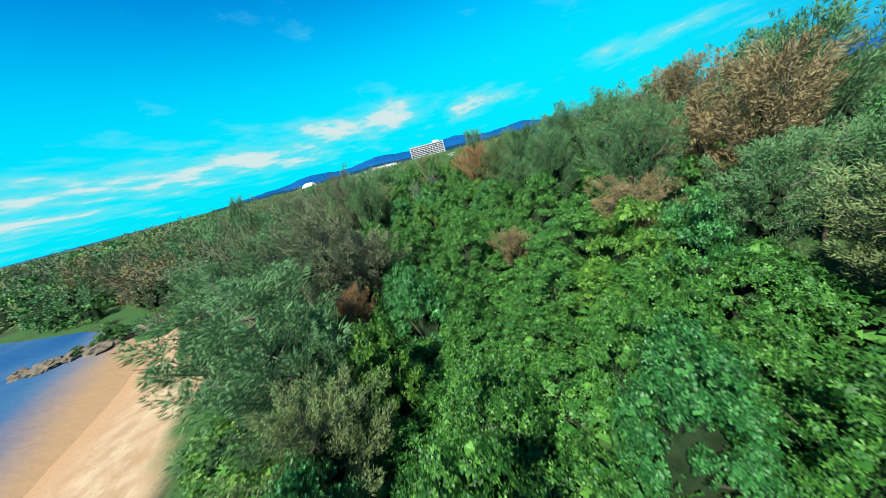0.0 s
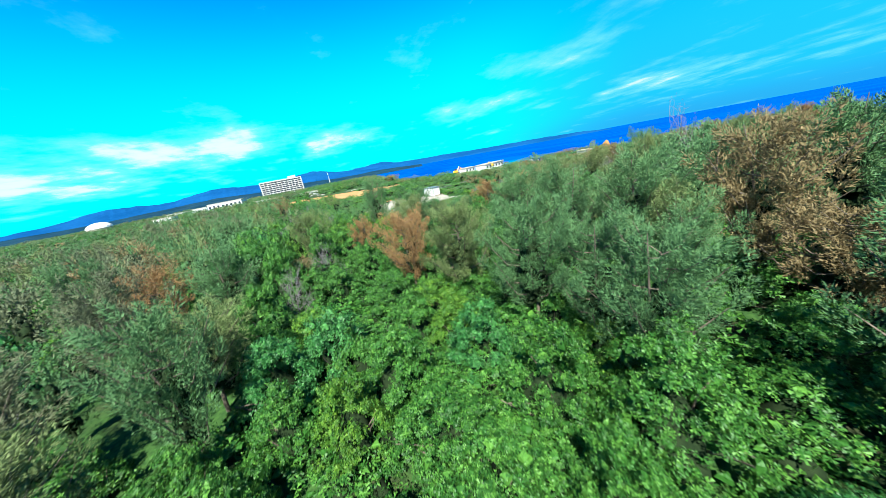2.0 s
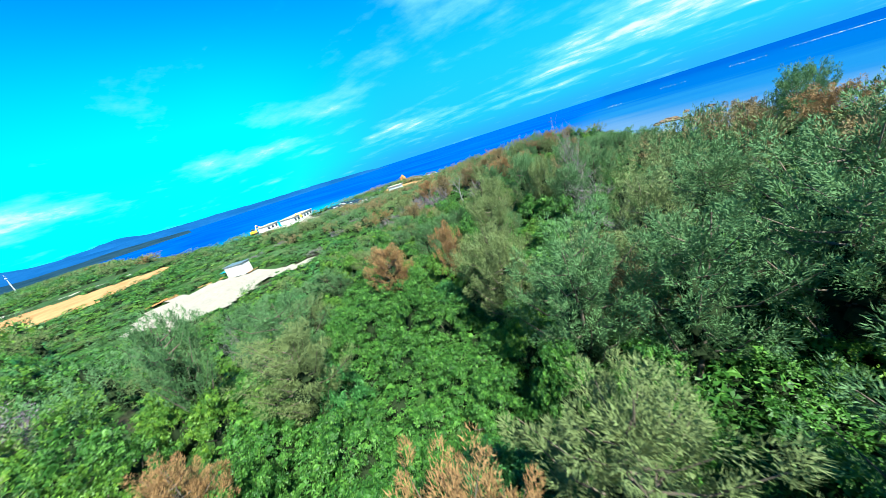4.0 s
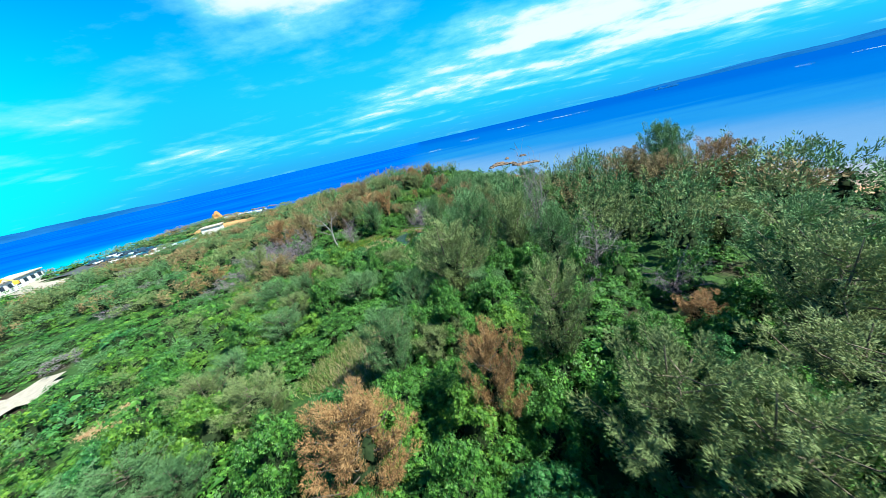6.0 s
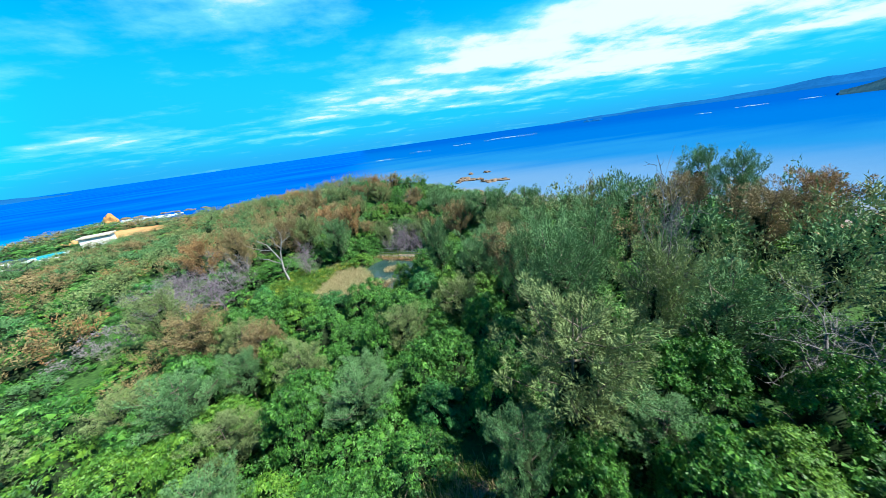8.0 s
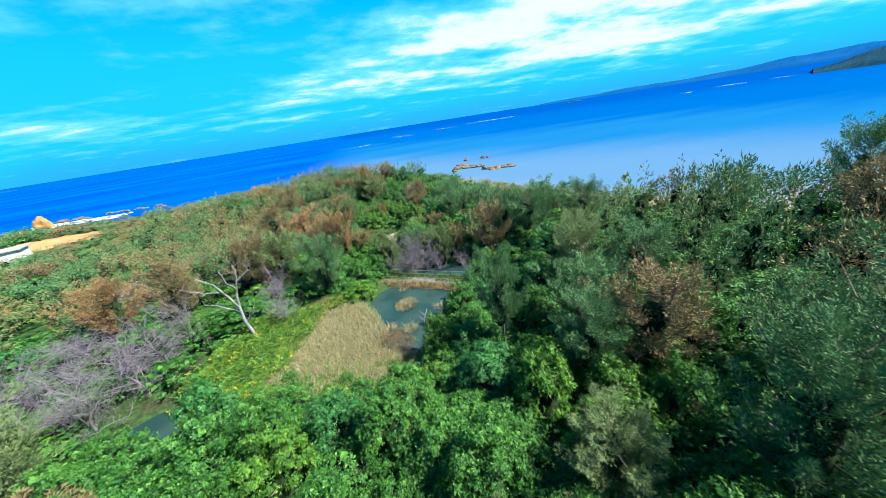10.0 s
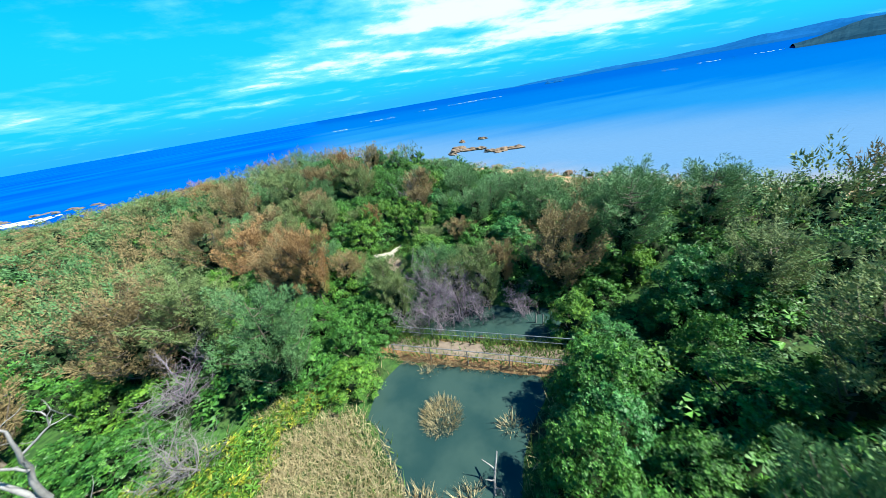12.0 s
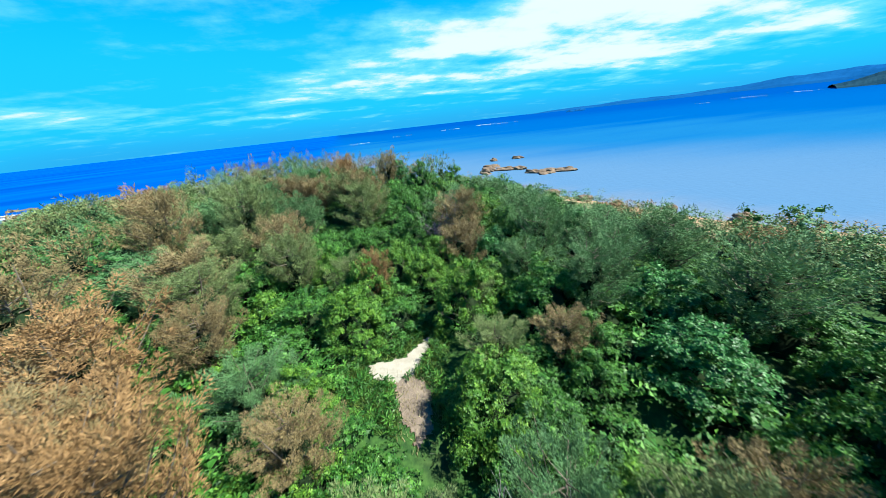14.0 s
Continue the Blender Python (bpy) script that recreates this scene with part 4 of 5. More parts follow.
# ---- the scrub between them ----
PADS = {}
FRONT = np.array([(-18.4, 48.5), (-12, 46.8), (-7, 46), (-5.4, 41.5), (-12, 41), (-19, 44.5)], float)
TRAIL = np.array([(-9.0, 13.4), (-6.4, 12.8), (-4.8, 16.4), (-3.4, 20.0), (-4.6, 20.4), (-7.2, 18.0)], float)
MEADOW = np.array([(-11, 14.5), (-5.6, 11.4), (-4.0, 16), (-2.8, 20.6), (-5, 21.2), (-10, 18.5)], float)
SCARS = (np.array([(-104, 117), (-84, 111), (-74, 116), (-76, 126), (-84, 132), (-102, 131)], float), np.array([(-90, 137), (-80, 136), (-78, 144), (-88, 146)], float))
SCAR = np.array([(-29.5, 15.5), (-26, 15), (-25.2, 17.6), (-27.6, 19)], float)
FERNS = np.array([(-25.5, 50.6), (-20.5, 55.4), (-15.8, 57.4), (-14.8, 56.8), (-16.4, 53), (-18, 48), (-20, 45.6), (-23.5, 46.5)], float)
PADS["sand"] = np.array([(-66, 0), (-74, 9), (-65, 17.5), (-58, 22), (-49, 23), (-43, 27), (-40.5, 24), (-43, 17), (-45, 12), (-39, 6), (-45, 1.5), (-57, -2.5)], float)
PADS["earth"] = np.array([(-190, -60), (-126, -16), (-128, 0), (-134, 12), (-146, 33), (-162, 43), (-186, 22), (-204, 5), (-230, -24)], float)
PADS["turf"] = np.array([(-140, 10), (-74, 20), (-62, 28), (-70, 40), (-110, 48), (-138, 40)], float)
PADS["works"] = np.array([(-180, 62), (-120, 70), (-96, 72), (-104, 84), (-134, 92), (-176, 74)], float)
PADS["parking"] = np.array([(-126, 88), (-86, 80), (-82, 92), (-92, 104), (-130, 108)], float)
ROAD = np.array([(-8.1, 72.6), (-7.9, 71.6), (-6.9, 71.1), (-6.0, 71.4), (-5.3, 72.4), (-4.5, 73.9), (-5.1, 73.7), (-6.3, 72.7)], float)
REEDS = np.array([(-9.2, 50), (-10.6, 54), (-11.6, 56.4), (-15.8, 57), (-18.4, 51.5), (-16, 47.6), (-10, 44.8), (-7.2, 45.4), (-7.8, 48.8)], float)
COVE = np.array([(33, -38), (38, -35), (56, -32), (56, -21.5), (46, -20.5), (40.5, -24), (36, -30), (32.5, -36)], float)
DAM = np.array([(-9.2, 59.8), (-8.0, 61.2), (2.4, 55.0), (1.2, 53.4)], float)


def grid_of(rng, x0, x1, y0, y1, s):
    X, Y = np.meshgrid(np.arange(x0, x1, s), np.arange(y0, y1, s))
    X = X + (np.arange(X.shape[0]) % 2)[:, None] * s * .5
    return (X + rng.uniform(-.34, .34, X.shape) * s).ravel(), (Y + rng.uniform(-.34, .34, Y.shape) * s).ravel()


def clear_of(x, y):
    ok = inside(SHORE, x, y) > np.where((x < 26) & (y < -44), 1.5, 5.5)
    for poly, m in ((POND, .9), (UPPER, .6), (POOL, .3), (ROAD, 1.5), (np.array([(-7.1, 71.3), (-5.6, 71.6), (-5.2, 70.2), (-5.6, 68.4), (-6.4, 67.6), (-7.2, 69.2)], float), .9), (REEDS, 1.6), (DAM, .8), (FERNS, .2), (FRONT, .6), (TRAIL, 1.6), (MEADOW, .6), (SCAR, 1.0), (COVE, .3), (SCARS[0], 0.5), (SCARS[1], 0.5)):
        ok &= inside(poly, x, y) < -m
    for name, poly in PADS.items():
        if name != "turf":
            ok &= inside(poly, x, y) < -1.0
    return ok


def mixture(x, y):
    """What grows where: shares of (needle trees, dying share, dead share, bright share)."""
    if -12 < x < 3 and 62 < y < 82:
        return (.0, .0, .0, .3)
    if y > 66:
        open_glade = math.exp(-((x + 1) / 7) ** 2 - ((y - 95) / 10) ** 2)
        return (.74 - .6 * open_glade, .5 if x < -4 else .2, .01, .1)
    if 0 < x < 13 and 26 < y < 57:
        return (.08, .3, .01, .10)
    if x > 2 and y > 24:
        return (.55, .28, .01, .06)
    if x > 12 and y > -3:
        return (.62, .3, .01, .05)
    if -24 < x < -2 and 36 < y < 58:
        return (0, 0, .02, .3)
    if -36 < x < -22 and 40 < y < 56:
        return (.15, .6, .45, .12)
    if x < -12 and y > 40:
        return (.62, .7, .04, .12) if x > -32 else (.5, .28, .02, .12)
    if y < -25 or (y < -19 and x > 30):
        return (.62, .32, .03, .12)
    if y < -15 and x < 30:
        return (.05, .3, .02, .16)
    if x < -8 and y < 40:
        return (.26, .14, .015, .36)
    return (.0, .0, .004, .2)


def pick(rng, x, y):
    needle, dying, dead, bright = mixture(x, y)
    u = rng.uniform()
    if u < dead:
        return "dead" if rng.uniform() < .5 else "purple"
    if u < dead + needle:
        v = rng.uniform()
        if v < dying:
            return ("brown", "olive", "olive", "brown", "brown", "rust")[rng.integers(6)] if y > 40 else (("grey", "grey", "brown") if y < -19 else ("olive", "brown", "olive"))[rng.integers(3)]
        return "olive" if v < dying + .22 else "cas"
    v = rng.uniform()
    return "bright" if v < bright else ("cool" if v < bright + .11 else "broad")


NEAR = 18.0
rng = np.random.default_rng(11)
fx, fy = grid_of(rng, -90, 62, -75, 136, 3.3)
ok = clear_of(fx, fy)
fx, fy = fx[ok], fy[ok]
fd = spine_distance(fx, fy)
stood = np.array(STOOD)
STUFF = {}
for x, y, d in zip(fx, fy, fd):
    kind = pick(rng, x, y)
    if kind in ("dead", "purple") and d < 9 and x > 14:
        kind = "broad"
    thin = d > 32
    if thin and rng.uniform() < .34:
        continue
    needle = kind in ("cas", "olive", "grey", "brown", "rust")
    gap = np.hypot(stood[:, 0] - x, stood[:, 1] - y) - stood[:, 2] * .5
    if gap.min() < (.9 if needle else -.9):
        kind = "shrub" if rng.uniform() < .7 else "shrub_bright"
        needle = False
    if needle:
        w, h = rng.uniform(3.6, 5.2), rng.uniform(5.2, 7.2)
        if y > 66:
            h *= .9
        if y > 55 and x > 6:
            w *= 1.15
            h *= .40 + .5 * min(1.0, max(0.0, (float(inside(SHORE, np.array([x]), np.array([y]))[0]) - 8) / 18))
        if y < -19:
            h *= .9 if x > 26 else rng.uniform(.9, 1.3)
        if x < -8 and -8 < y < 40:
            w, h = w * .75, h * .6
    elif kind in ("dead", "purple"):
        w, h = rng.uniform(2.6, 4.4), rng.uniform(3.2, 5.0)
    elif kind.startswith("shrub"):
        w, h = rng.uniform(2.6, 3.8), rng.uniform(1.8, 3.0)
    else:
        w, h = rng.uniform(2.7, 4.2), rng.uniform(2.4, 4.7)
        if x < 8 and y < -12:
            h *= 1.35
        if -16 < x < 12 and 42 < y < 72:
            h *= .72
    if x < -18 and y > -8:
        w *= 1.08
        h *= max(.42 if y < 42 else .66, 1 - (-18 - x) / 30 * (.6 if y < 42 else .34))
    if thin:
        w *= 1.22
    if x < -56 and y > 92:
        h *= .55
    if d < NEAR:
        plant(kind, int(rng.integers(9)), x, y, w, h)
    else:
        STUFF.setdefault(kind, []).append((x, y, w, h, 0 if d < 26 else 1))
for s, lo, hi in ((6.0, 75, 190), (13.0, 170, 620)):
    fx, fy = grid_of(rng, -hi - 60, 60, -hi, 175, s)
    fd = spine_distance(fx, fy)
    ok = clear_of(fx, fy) & (fd < hi) & ((fx < -90) | (fy < -75) | (fy > 136)) if s == 6.0 else clear_of(fx, fy) & (fd > 170) & (fd < hi) & ((fx < -250) | (fy < -190))
    for x, y in zip(fx[ok], fy[ok]):
        kind = pick(rng, x, y)
        kind = "broad" if kind in ("dead", "purple") or (kind in ("rust", "brown") and rng.uniform() < .6) else kind
        k = 1.0 if s == 6.0 else 1.7
        STUFF.setdefault(kind, []).append((x, y, rng.uniform(6.5, 9) * k, rng.uniform(3.0, 5.4) * (.62 if s == 6.0 and y > -8 else 1.45 if s == 6.0 else 1.2), 2))

ux, uy = grid_of(rng, -40, 56, -42, 92, 2.1)
ok = clear_of(ux, uy) & (spine_distance(ux, uy) < 12)
ud = spine_distance(ux, uy)
for x, y, d in zip(ux[ok], uy[ok], ud[ok]):
    w, h = rng.uniform(2.6, 3.4), rng.uniform(1.1, 2.1)
    if d < 3.0:
        plant("shrub", int(rng.integers(9)), x, y, w, h)
    else:
        STUFF.setdefault("shrub", []).append((x, y, w, h, 1 if d < 8 else 2))

ux, uy = grid_of(rng, -86, 40, -20, 120, 4.2)
ok = clear_of(ux, uy) & (spine_distance(ux, uy) > 10) & ((ux < -14) | (uy > 30))
for x, y in zip(ux[ok], uy[ok]):
    STUFF.setdefault("shrub_bright" if rng.uniform() < .4 else "shrub", []).append((x, y, rng.uniform(3.8, 5.0), rng.uniform(.7, 1.3) * (1.5 if x > 0 else 1.0), 1 if x > 2 else 2))

TEMPLATES = {}
for lod, (n, per, size, each) in enumerate(((24, 14, .036, 4), (16, 12, .050, 4), (9, 9, .085, 4))):
    g = np.random.default_rng(40 + lod)
    TEMPLATES["broad", lod] = [crown_leaves(g, 1.0, 1.0, n, per, size, each, .62, sides=3) for _ in range(4)]
for lod, (b, t, n, size, long, wide) in enumerate(((24, 2, 30, .20, .045, .0155), (22, 1, 44, .26, .060, .022), (12, 1, 36, .33, .09, .036))):
    g = np.random.default_rng(60 + lod)
    TEMPLATES["needle", lod] = [(lambda q: (q[0], q[1], q[3]))(needle_crown(g, 1.0, 1.0, .12, b, t, n, size, long, wide, 3)) for _ in range(4)]
STUFF_LOOK = {"broad": (M_BROAD, "broadleaf_scrub", "dense green broadleaf scrub"), "bright": (M_BRIGHT, "broadleaf_scrub", "yellow-green broadleaf scrub"),
              "cool": (M_COOL, "broadleaf_scrub", "blue-green broadleaf scrub"), "cas": (M_CAS, "she_oak_wood", "grey-green she-oak wood"),
              "grey": (M_GREY, "she_oak_wood", "grey-brown she-oak wood"), "olive": (M_OLIVE, "she_oak_wood", "olive she-oak wood, thinning"), "brown": (M_BROWN, "she_oak_wood", "dying brown she-oak wood"),
              "rust": (M_RUST, "she_oak_wood", "rust-brown dead she-oak wood"), "dead": (M_DEAD, "bare_thicket", "bare grey thicket"),
              "purple": (M_PURPLE, "bare_thicket", "bare purple-grey thicket"), "shrub": (M_BROAD, "low_scrub", "low green scrub"), "shrub_bright": (M_BRIGHT, "low_scrub", "low yellow-green scrub")}
for kind, rows in STUFF.items():
    mat, name, label = STUFF_LOOK[kind]
    growth_form = "needle" if kind in ("cas", "olive", "grey", "brown", "rust", "dead", "purple") else "broad"
    V, F, S, base = [], [], [], 0
    zs = height(np.array([r[0] for r in rows]), np.array([r[1] for r in rows]))
    for (x, y, w, h, lod), z in zip(rows, zs):
        v, f, core = TEMPLATES[growth_form, lod][rng.integers(4)]
        if kind in ("dead", "purple"):
            f, core = f[~core], core[~core]
        a = rng.uniform(0, 6.283)
        c, s = math.cos(a), math.sin(a)
        V.append(np.stack([(v[:, 0] * c - v[:, 1] * s) * w + x, (v[:, 0] * s + v[:, 1] * c) * w + y, v[:, 2] * h + z - .1], 1))
        F.append(f + base), S.append(core)
        base += len(v)
    tagged(new(name, mesh_of(name, np.concatenate(V), np.concatenate(F), mat, M_CORE_SHADE, slots=np.concatenate(S), smooth=np.concatenate(S))), label, "woodland", kind="stuff")


# low bushes between the reed bed and the scrub
for x, y, w, h, kind in ((-17.6, 44.6, 2.2, 1.5, "shrub_bright"), (-15.4, 43.2, 2.6, 1.9, "shrub"), (-13.2, 42.6, 2.4, 1.7, "shrub_bright"), (-11.4, 43.6, 1.8, 1.2, "shrub"), (-9.6, 42.4, 2.3, 1.8, "shrub_bright"),
                         (-8.0, 43.8, 1.7, 1.3, "shrub"), (-6.4, 42.6, 2.0, 1.6, "shrub_bright"), (-12.4, 45.0, 1.3, .9, "shrub"), (-16.4, 46.4, 1.4, 1.0, "shrub")):
    plant(kind, int(abs(x) * 3), x, y, w, h)


# ---- reeds, ferns and grass ----
BROWN_REEDS = np.array([(-9.8, 50.6), (-7.8, 50.4), (-7.2, 48.2), (-7.4, 45.8), (-9.4, 46.6), (-10.4, 48.4)], float)


def scatter(rng, poly, n, margin=0.0):
    lo, hi = poly.min(0), poly.max(0)
    p = rng.uniform(lo, hi, (n * 3, 2))
    p = p[inside(poly, p[:, 0], p[:, 1]) > margin][:n]
    p = p + rng.normal(size=p.shape) * .32
    p = p[inside(POND, p[:, 0], p[:, 1]) < .25] if poly is not BROWN_REEDS else p
    return p[:, 0], p[:, 1]


def blades(rng, x, y, tall, wide, lean=.35, dip=0.0):
    z = height(x, y) - dip
    z = np.maximum(z, .30)
    way = np.stack([rng.normal(size=len(x)) * lean, rng.normal(size=len(x)) * lean, np.ones(len(x))], 1)
    return leaves(np.stack([x, y, z], 1), way, tall * rng.uniform(.6, 1.3, len(x)), wide, rng)


def growth(name, mat, label, category, *sets):
    V, F, base = [], [], 0
    for v, f in sets:
        V.append(v), F.append(f + base)
        base += len(v)
    return tagged(new(name, mesh_of(name, np.concatenate(V), np.concatenate(F), mat)), label, category, kind="stuff")


g = np.random.default_rng(77)
LEFT_BANK = np.array([(-15.2, 56.6), (-10.4, 58.6), (-9.6, 60.2), (-12.5, 60.4), (-16.8, 57.4)], float)
FERNS_BANK = np.array([(-15.6, 56.6), (-11.8, 57.2), (-9.8, 59.4), (-10.8, 60.2), (-14.6, 58.4)], float)
ring = g.uniform((-13, 45), (2, 61), (9000, 2))
rim = inside(POND, ring[:, 0], ring[:, 1])
dam_side = inside(DAM, ring[:, 0], ring[:, 1]) > -.9
ring = ring[(rim < .3) & (rim > -1.1) & ~dam_side]
growth("rim_reeds", M_REED, "thin dry reeds along the pond rim", "reeds", blades(g, ring[::2, 0], ring[::2, 1], .6, .045, .6))
growth("rim_grass", M_GRASS, "rank grass along the pond rim", "grass", blades(g, ring[1::2, 0], ring[1::2, 1], .55, .05, .6))
growth("reed_bed", M_REED, "dry tan reeds round the pond", "reeds",
       blades(g, *scatter(g, REEDS, 21000), .62, .034, .85),
       blades(g, *scatter(g, LEFT_BANK, 1500), .8, .05, .6),
       blades(g, *scatter(g, FRONT, 8000), .62, .034, .8))
growth("green_reeds", M_GRASS, "green grass shoots among dry reeds", "grass",
       blades(g, *scatter(g, REEDS, 2600), .6, .04, .7),
       blades(g, *scatter(g, FRONT, 1700), .7, .04, .7),
       blades(g, *scatter(g, FERNS, 3400), .75, .10, .8),
       blades(g, *scatter(g, LEFT_BANK, 1600), .8, .06, .6))


def fronds(rng, x, y, tall, size):
    """Low fern rosettes over the ground."""
    z = np.maximum(height(x, y), .3) + tall * rng.uniform(.3, 1.0, len(x))
    up = np.stack([rng.normal(size=len(x)) * .35, rng.normal(size=len(x)) * .35, np.ones(len(x))], 1)
    return rosettes(np.stack([x, y, z], 1), up, size * rng.uniform(.7, 1.3, len(x)), rng, 6, .3, (-.3, .5), True)


growth("fern_bed", M_YELLOW, "yellow-green ferns along the pond bank", "ferns",
       fronds(g, *scatter(g, FERNS, 1300), .55, .28), fronds(g, *scatter(g, FERNS_BANK, 420), .5, .24))
growth("fern_bed_green", M_BRIGHT, "fresh green ferns among the yellow ones", "ferns", fronds(g, *scatter(g, FERNS, 2300), .6, .28), fronds(g, *scatter(g, FERNS_BANK, 420), .5, .24), fronds(g, *scatter(g, FRONT, 260), .5, .24))
growth("fern_litter", M_BROWN, "dry brown fern stems on the pond bank", "ferns", blades(g, *scatter(g, FERNS, 2400), .5, .04, 1.0))
VERGE = np.array([(-9.6, 73.4), (-9.0, 70.6), (-6.6, 68.2), (-5.0, 68.6), (-5.2, 71.0), (-3.4, 74.2), (-4.8, 75.2)], float)
x, y = scatter(g, VERGE, 5200)
off_track = (inside(ROAD, x, y) < -.05) & ((x > -5.5) | (x < -7.0) | (y > 71.2))
growth("verge_grass", M_GRASS, "rank grass beside the sand track", "grass", blades(g, x[off_track], y[off_track], .55, .045, .7))
growth("verge_fronds", M_BROAD, "low leafy growth beside the sand track", "undergrowth", fronds(g, x[off_track][::7], y[off_track][::7], .5, .22))
growth("reed_litter", M_RUST, "rust-brown dead reed stems in shallow water", "reeds", blades(g, *scatter(g, BROWN_REEDS, 1600), .5, .035, .8))


def reed_tuft(x, y, r, n, tall, label):
    """A clump of reeds standing in the water."""
    q = np.random.default_rng(int(abs(x * 31 + y * 17)))
    a, d = q.uniform(0, 6.283, n), r * np.sqrt(q.uniform(0, 1, n))
    px, py = d * np.cos(a), d * np.sin(a)
    way = np.stack([px / r * .9 + q.normal(size=n) * .5, py / r * .9 + q.normal(size=n) * .5, q.uniform(.7, 1.4, n)], 1)
    v, f = leaves(np.stack([px, py, np.full(n, -.15)], 1), way, tall * q.uniform(.4, 1.25, n), .055, q)
    t = thing("reed_tuft", x, y, .38, label, "reeds", "reed tufts in the pond")
    tagged(part("stalk_mass", mesh_of("stalk_mass", v, f, M_REED), parent=t), kind="stuff")
    bm = bmesh.new()
    bmesh.ops.create_icosphere(bm, subdivisions=2, radius=r * .5, matrix=Matrix.LocRotScale((0, 0, -.14), None, (1, 1, .25)))
    for w in bm.verts:
        w.co *= 1 + .22 * noise.noise(w.co * 3)
    part("root_mound", bm, M_PATH, t)
    return t


reed_tuft(-6.9, 54.1, .95, 1500, .55, "round clump of dry reeds standing in the pond")
reed_tuft(-3.9, 52.2, .40, 120, .7, "small dry reed clump by the pond rim")
reed_tuft(-6.6, 57.4, .50, 130, .6, "sparse dead stalks in the pond under the embankment")
reed_tuft(-9.0, 50.6, .6, 160, .8, "dry reed clump at the edge of the reed bed")
reed_tuft(-7.0, 49.9, .5, 140, .8, "dry reed clump in shallow pond water")


def snag(x, y, turn):
    q = np.random.default_rng(3)
    t = thing("snag", x, y, .3, "bleached dead branch sticking out of the pond", "branch", turn=turn)
    main = limb(q, (0, 0, -.3), (.35, .5, .75), 2.1, .07, .03, 6, .12)
    part("stem", mesh_of("stem", *tubes([main], 6), M_PALE, smooth=True), parent=t)
    for i, w in ((3, (-.8, .1, .6)), (4, (.7, .4, .5)), (2, (.2, -.8, .4))):
        part("branch", mesh_of("branch", *tubes([limb(q, main[i][0], w, .7, .035, .012, 4, .2)], 5), M_PALE, smooth=True), parent=t)


snag(-6.1, 49.6, 40)


# ---- the embankment with its pipe rails ----
DA, DB = Vector((-9.4, 60.5)), Vector((1.7, 52.9))
along = (DB - DA).normalized()
across = Vector((-along.y, along.x))


def dam_point(s, o, z):
    p = DA + along * s + across * o
    return (p.x, p.y, z)


dam_long = (DB - DA).length
bm = bmesh.new()
rows, dr = [], random.Random(4)
profile = [(-.85, .0), (-.55, .40), (-.2, .66), (.0, .76), (.6, .80), (1.15, .76), (1.5, .55), (2.1, .0)]
for i in range(31):
    s = dam_long * i / 30
    rows.append([bm.verts.new(dam_point(s, o + dr.uniform(-.07, .07), z + dr.uniform(-.05, .05))) for o, z in profile])
for a, b in zip(rows, rows[1:]):
    for i in range(len(profile) - 1):
        f = bm.faces.new((a[i], a[i + 1], b[i + 1], b[i]))
        f.material_index = 1 if 3 <= i <= 4 else 0
        f.smooth = True
bmesh.ops.recalc_face_normals(bm, faces=bm.faces)
dam = part("embankment", bm)
dam.data.materials.append(M_BANK), dam.data.materials.append(M_PATH)
if sum(f.normal.z for f in dam.data.polygons) < 0:
    dam.data.flip_normals()
tagged(dam, "low earth embankment with a pale worn footpath across the pond", "embankment", kind="structure")


def pipe(a, b, r, sides=8):
    return mesh_of("pipe", *tubes([[(np.array(a), r), (np.array(b), r)]], sides), M_STEEL, smooth=True)


def railing(offset, s0, s1, posts, label):
    t = thing("pipe_railing", *dam_point((s0 + s1) / 2, offset, .7), label, "railing", "railings of the embankment")
    o = Vector(dam_point((s0 + s1) / 2, offset, .7))
    for z in (1.55, 1.12):
        part("rail", pipe(Vector(dam_point(s0, offset, z)) - o, Vector(dam_point(s1, offset, z)) - o, .024), parent=t)
    for s in posts:
        part("post", pipe(Vector(dam_point(s, offset, .1)) - o, Vector(dam_point(s, offset, 1.57)) - o, .026), parent=t)


railing(-.35, 1.4, dam_long - 1.2, (1.4, 4.0, 6.4, 8.9, dam_long - 1.2), "grey galvanised pipe railing on the pond side")
railing(1.35, 1.0, dam_long - .6, (1.0, 3.6, 6.2, 8.8, dam_long - .6), "grey galvanised pipe railing on the far side")
q = np.random.default_rng(8)
s, o = q.uniform(.3, dam_long, 3000), q.uniform(-.35, 1.8, 3000)
keep = ((s < 4.2) | (s > 7.2)) & (o > .4) | (q.uniform(size=3000) < np.where((o < .05) | (o > .95), .5, .06))
s, o = s[keep], o[keep]
bx, by = DA.x + along.x * s + across.x * o, DA.y + along.y * s + across.y * o
way = np.stack([q.normal(size=len(s)) * .5, q.normal(size=len(s)) * .5, np.ones(len(s))], 1)
growth("bank_grass", M_GRASS, "rough green grass on the embankment", "grass", leaves(np.stack([bx, by, np.full(len(s), .68)], 1), way, q.uniform(.35, .8, len(s)), .07, q))
s, o = q.uniform(.3, dam_long, 1800), q.uniform(-.75, .0, 1800)
bx, by = DA.x + along.x * s + across.x * o, DA.y + along.y * s + across.y * o
way = np.stack([q.normal(size=1800) * .6 - across.x * .6, q.normal(size=1800) * .6 - across.y * .6, np.full(1800, .5)], 1)
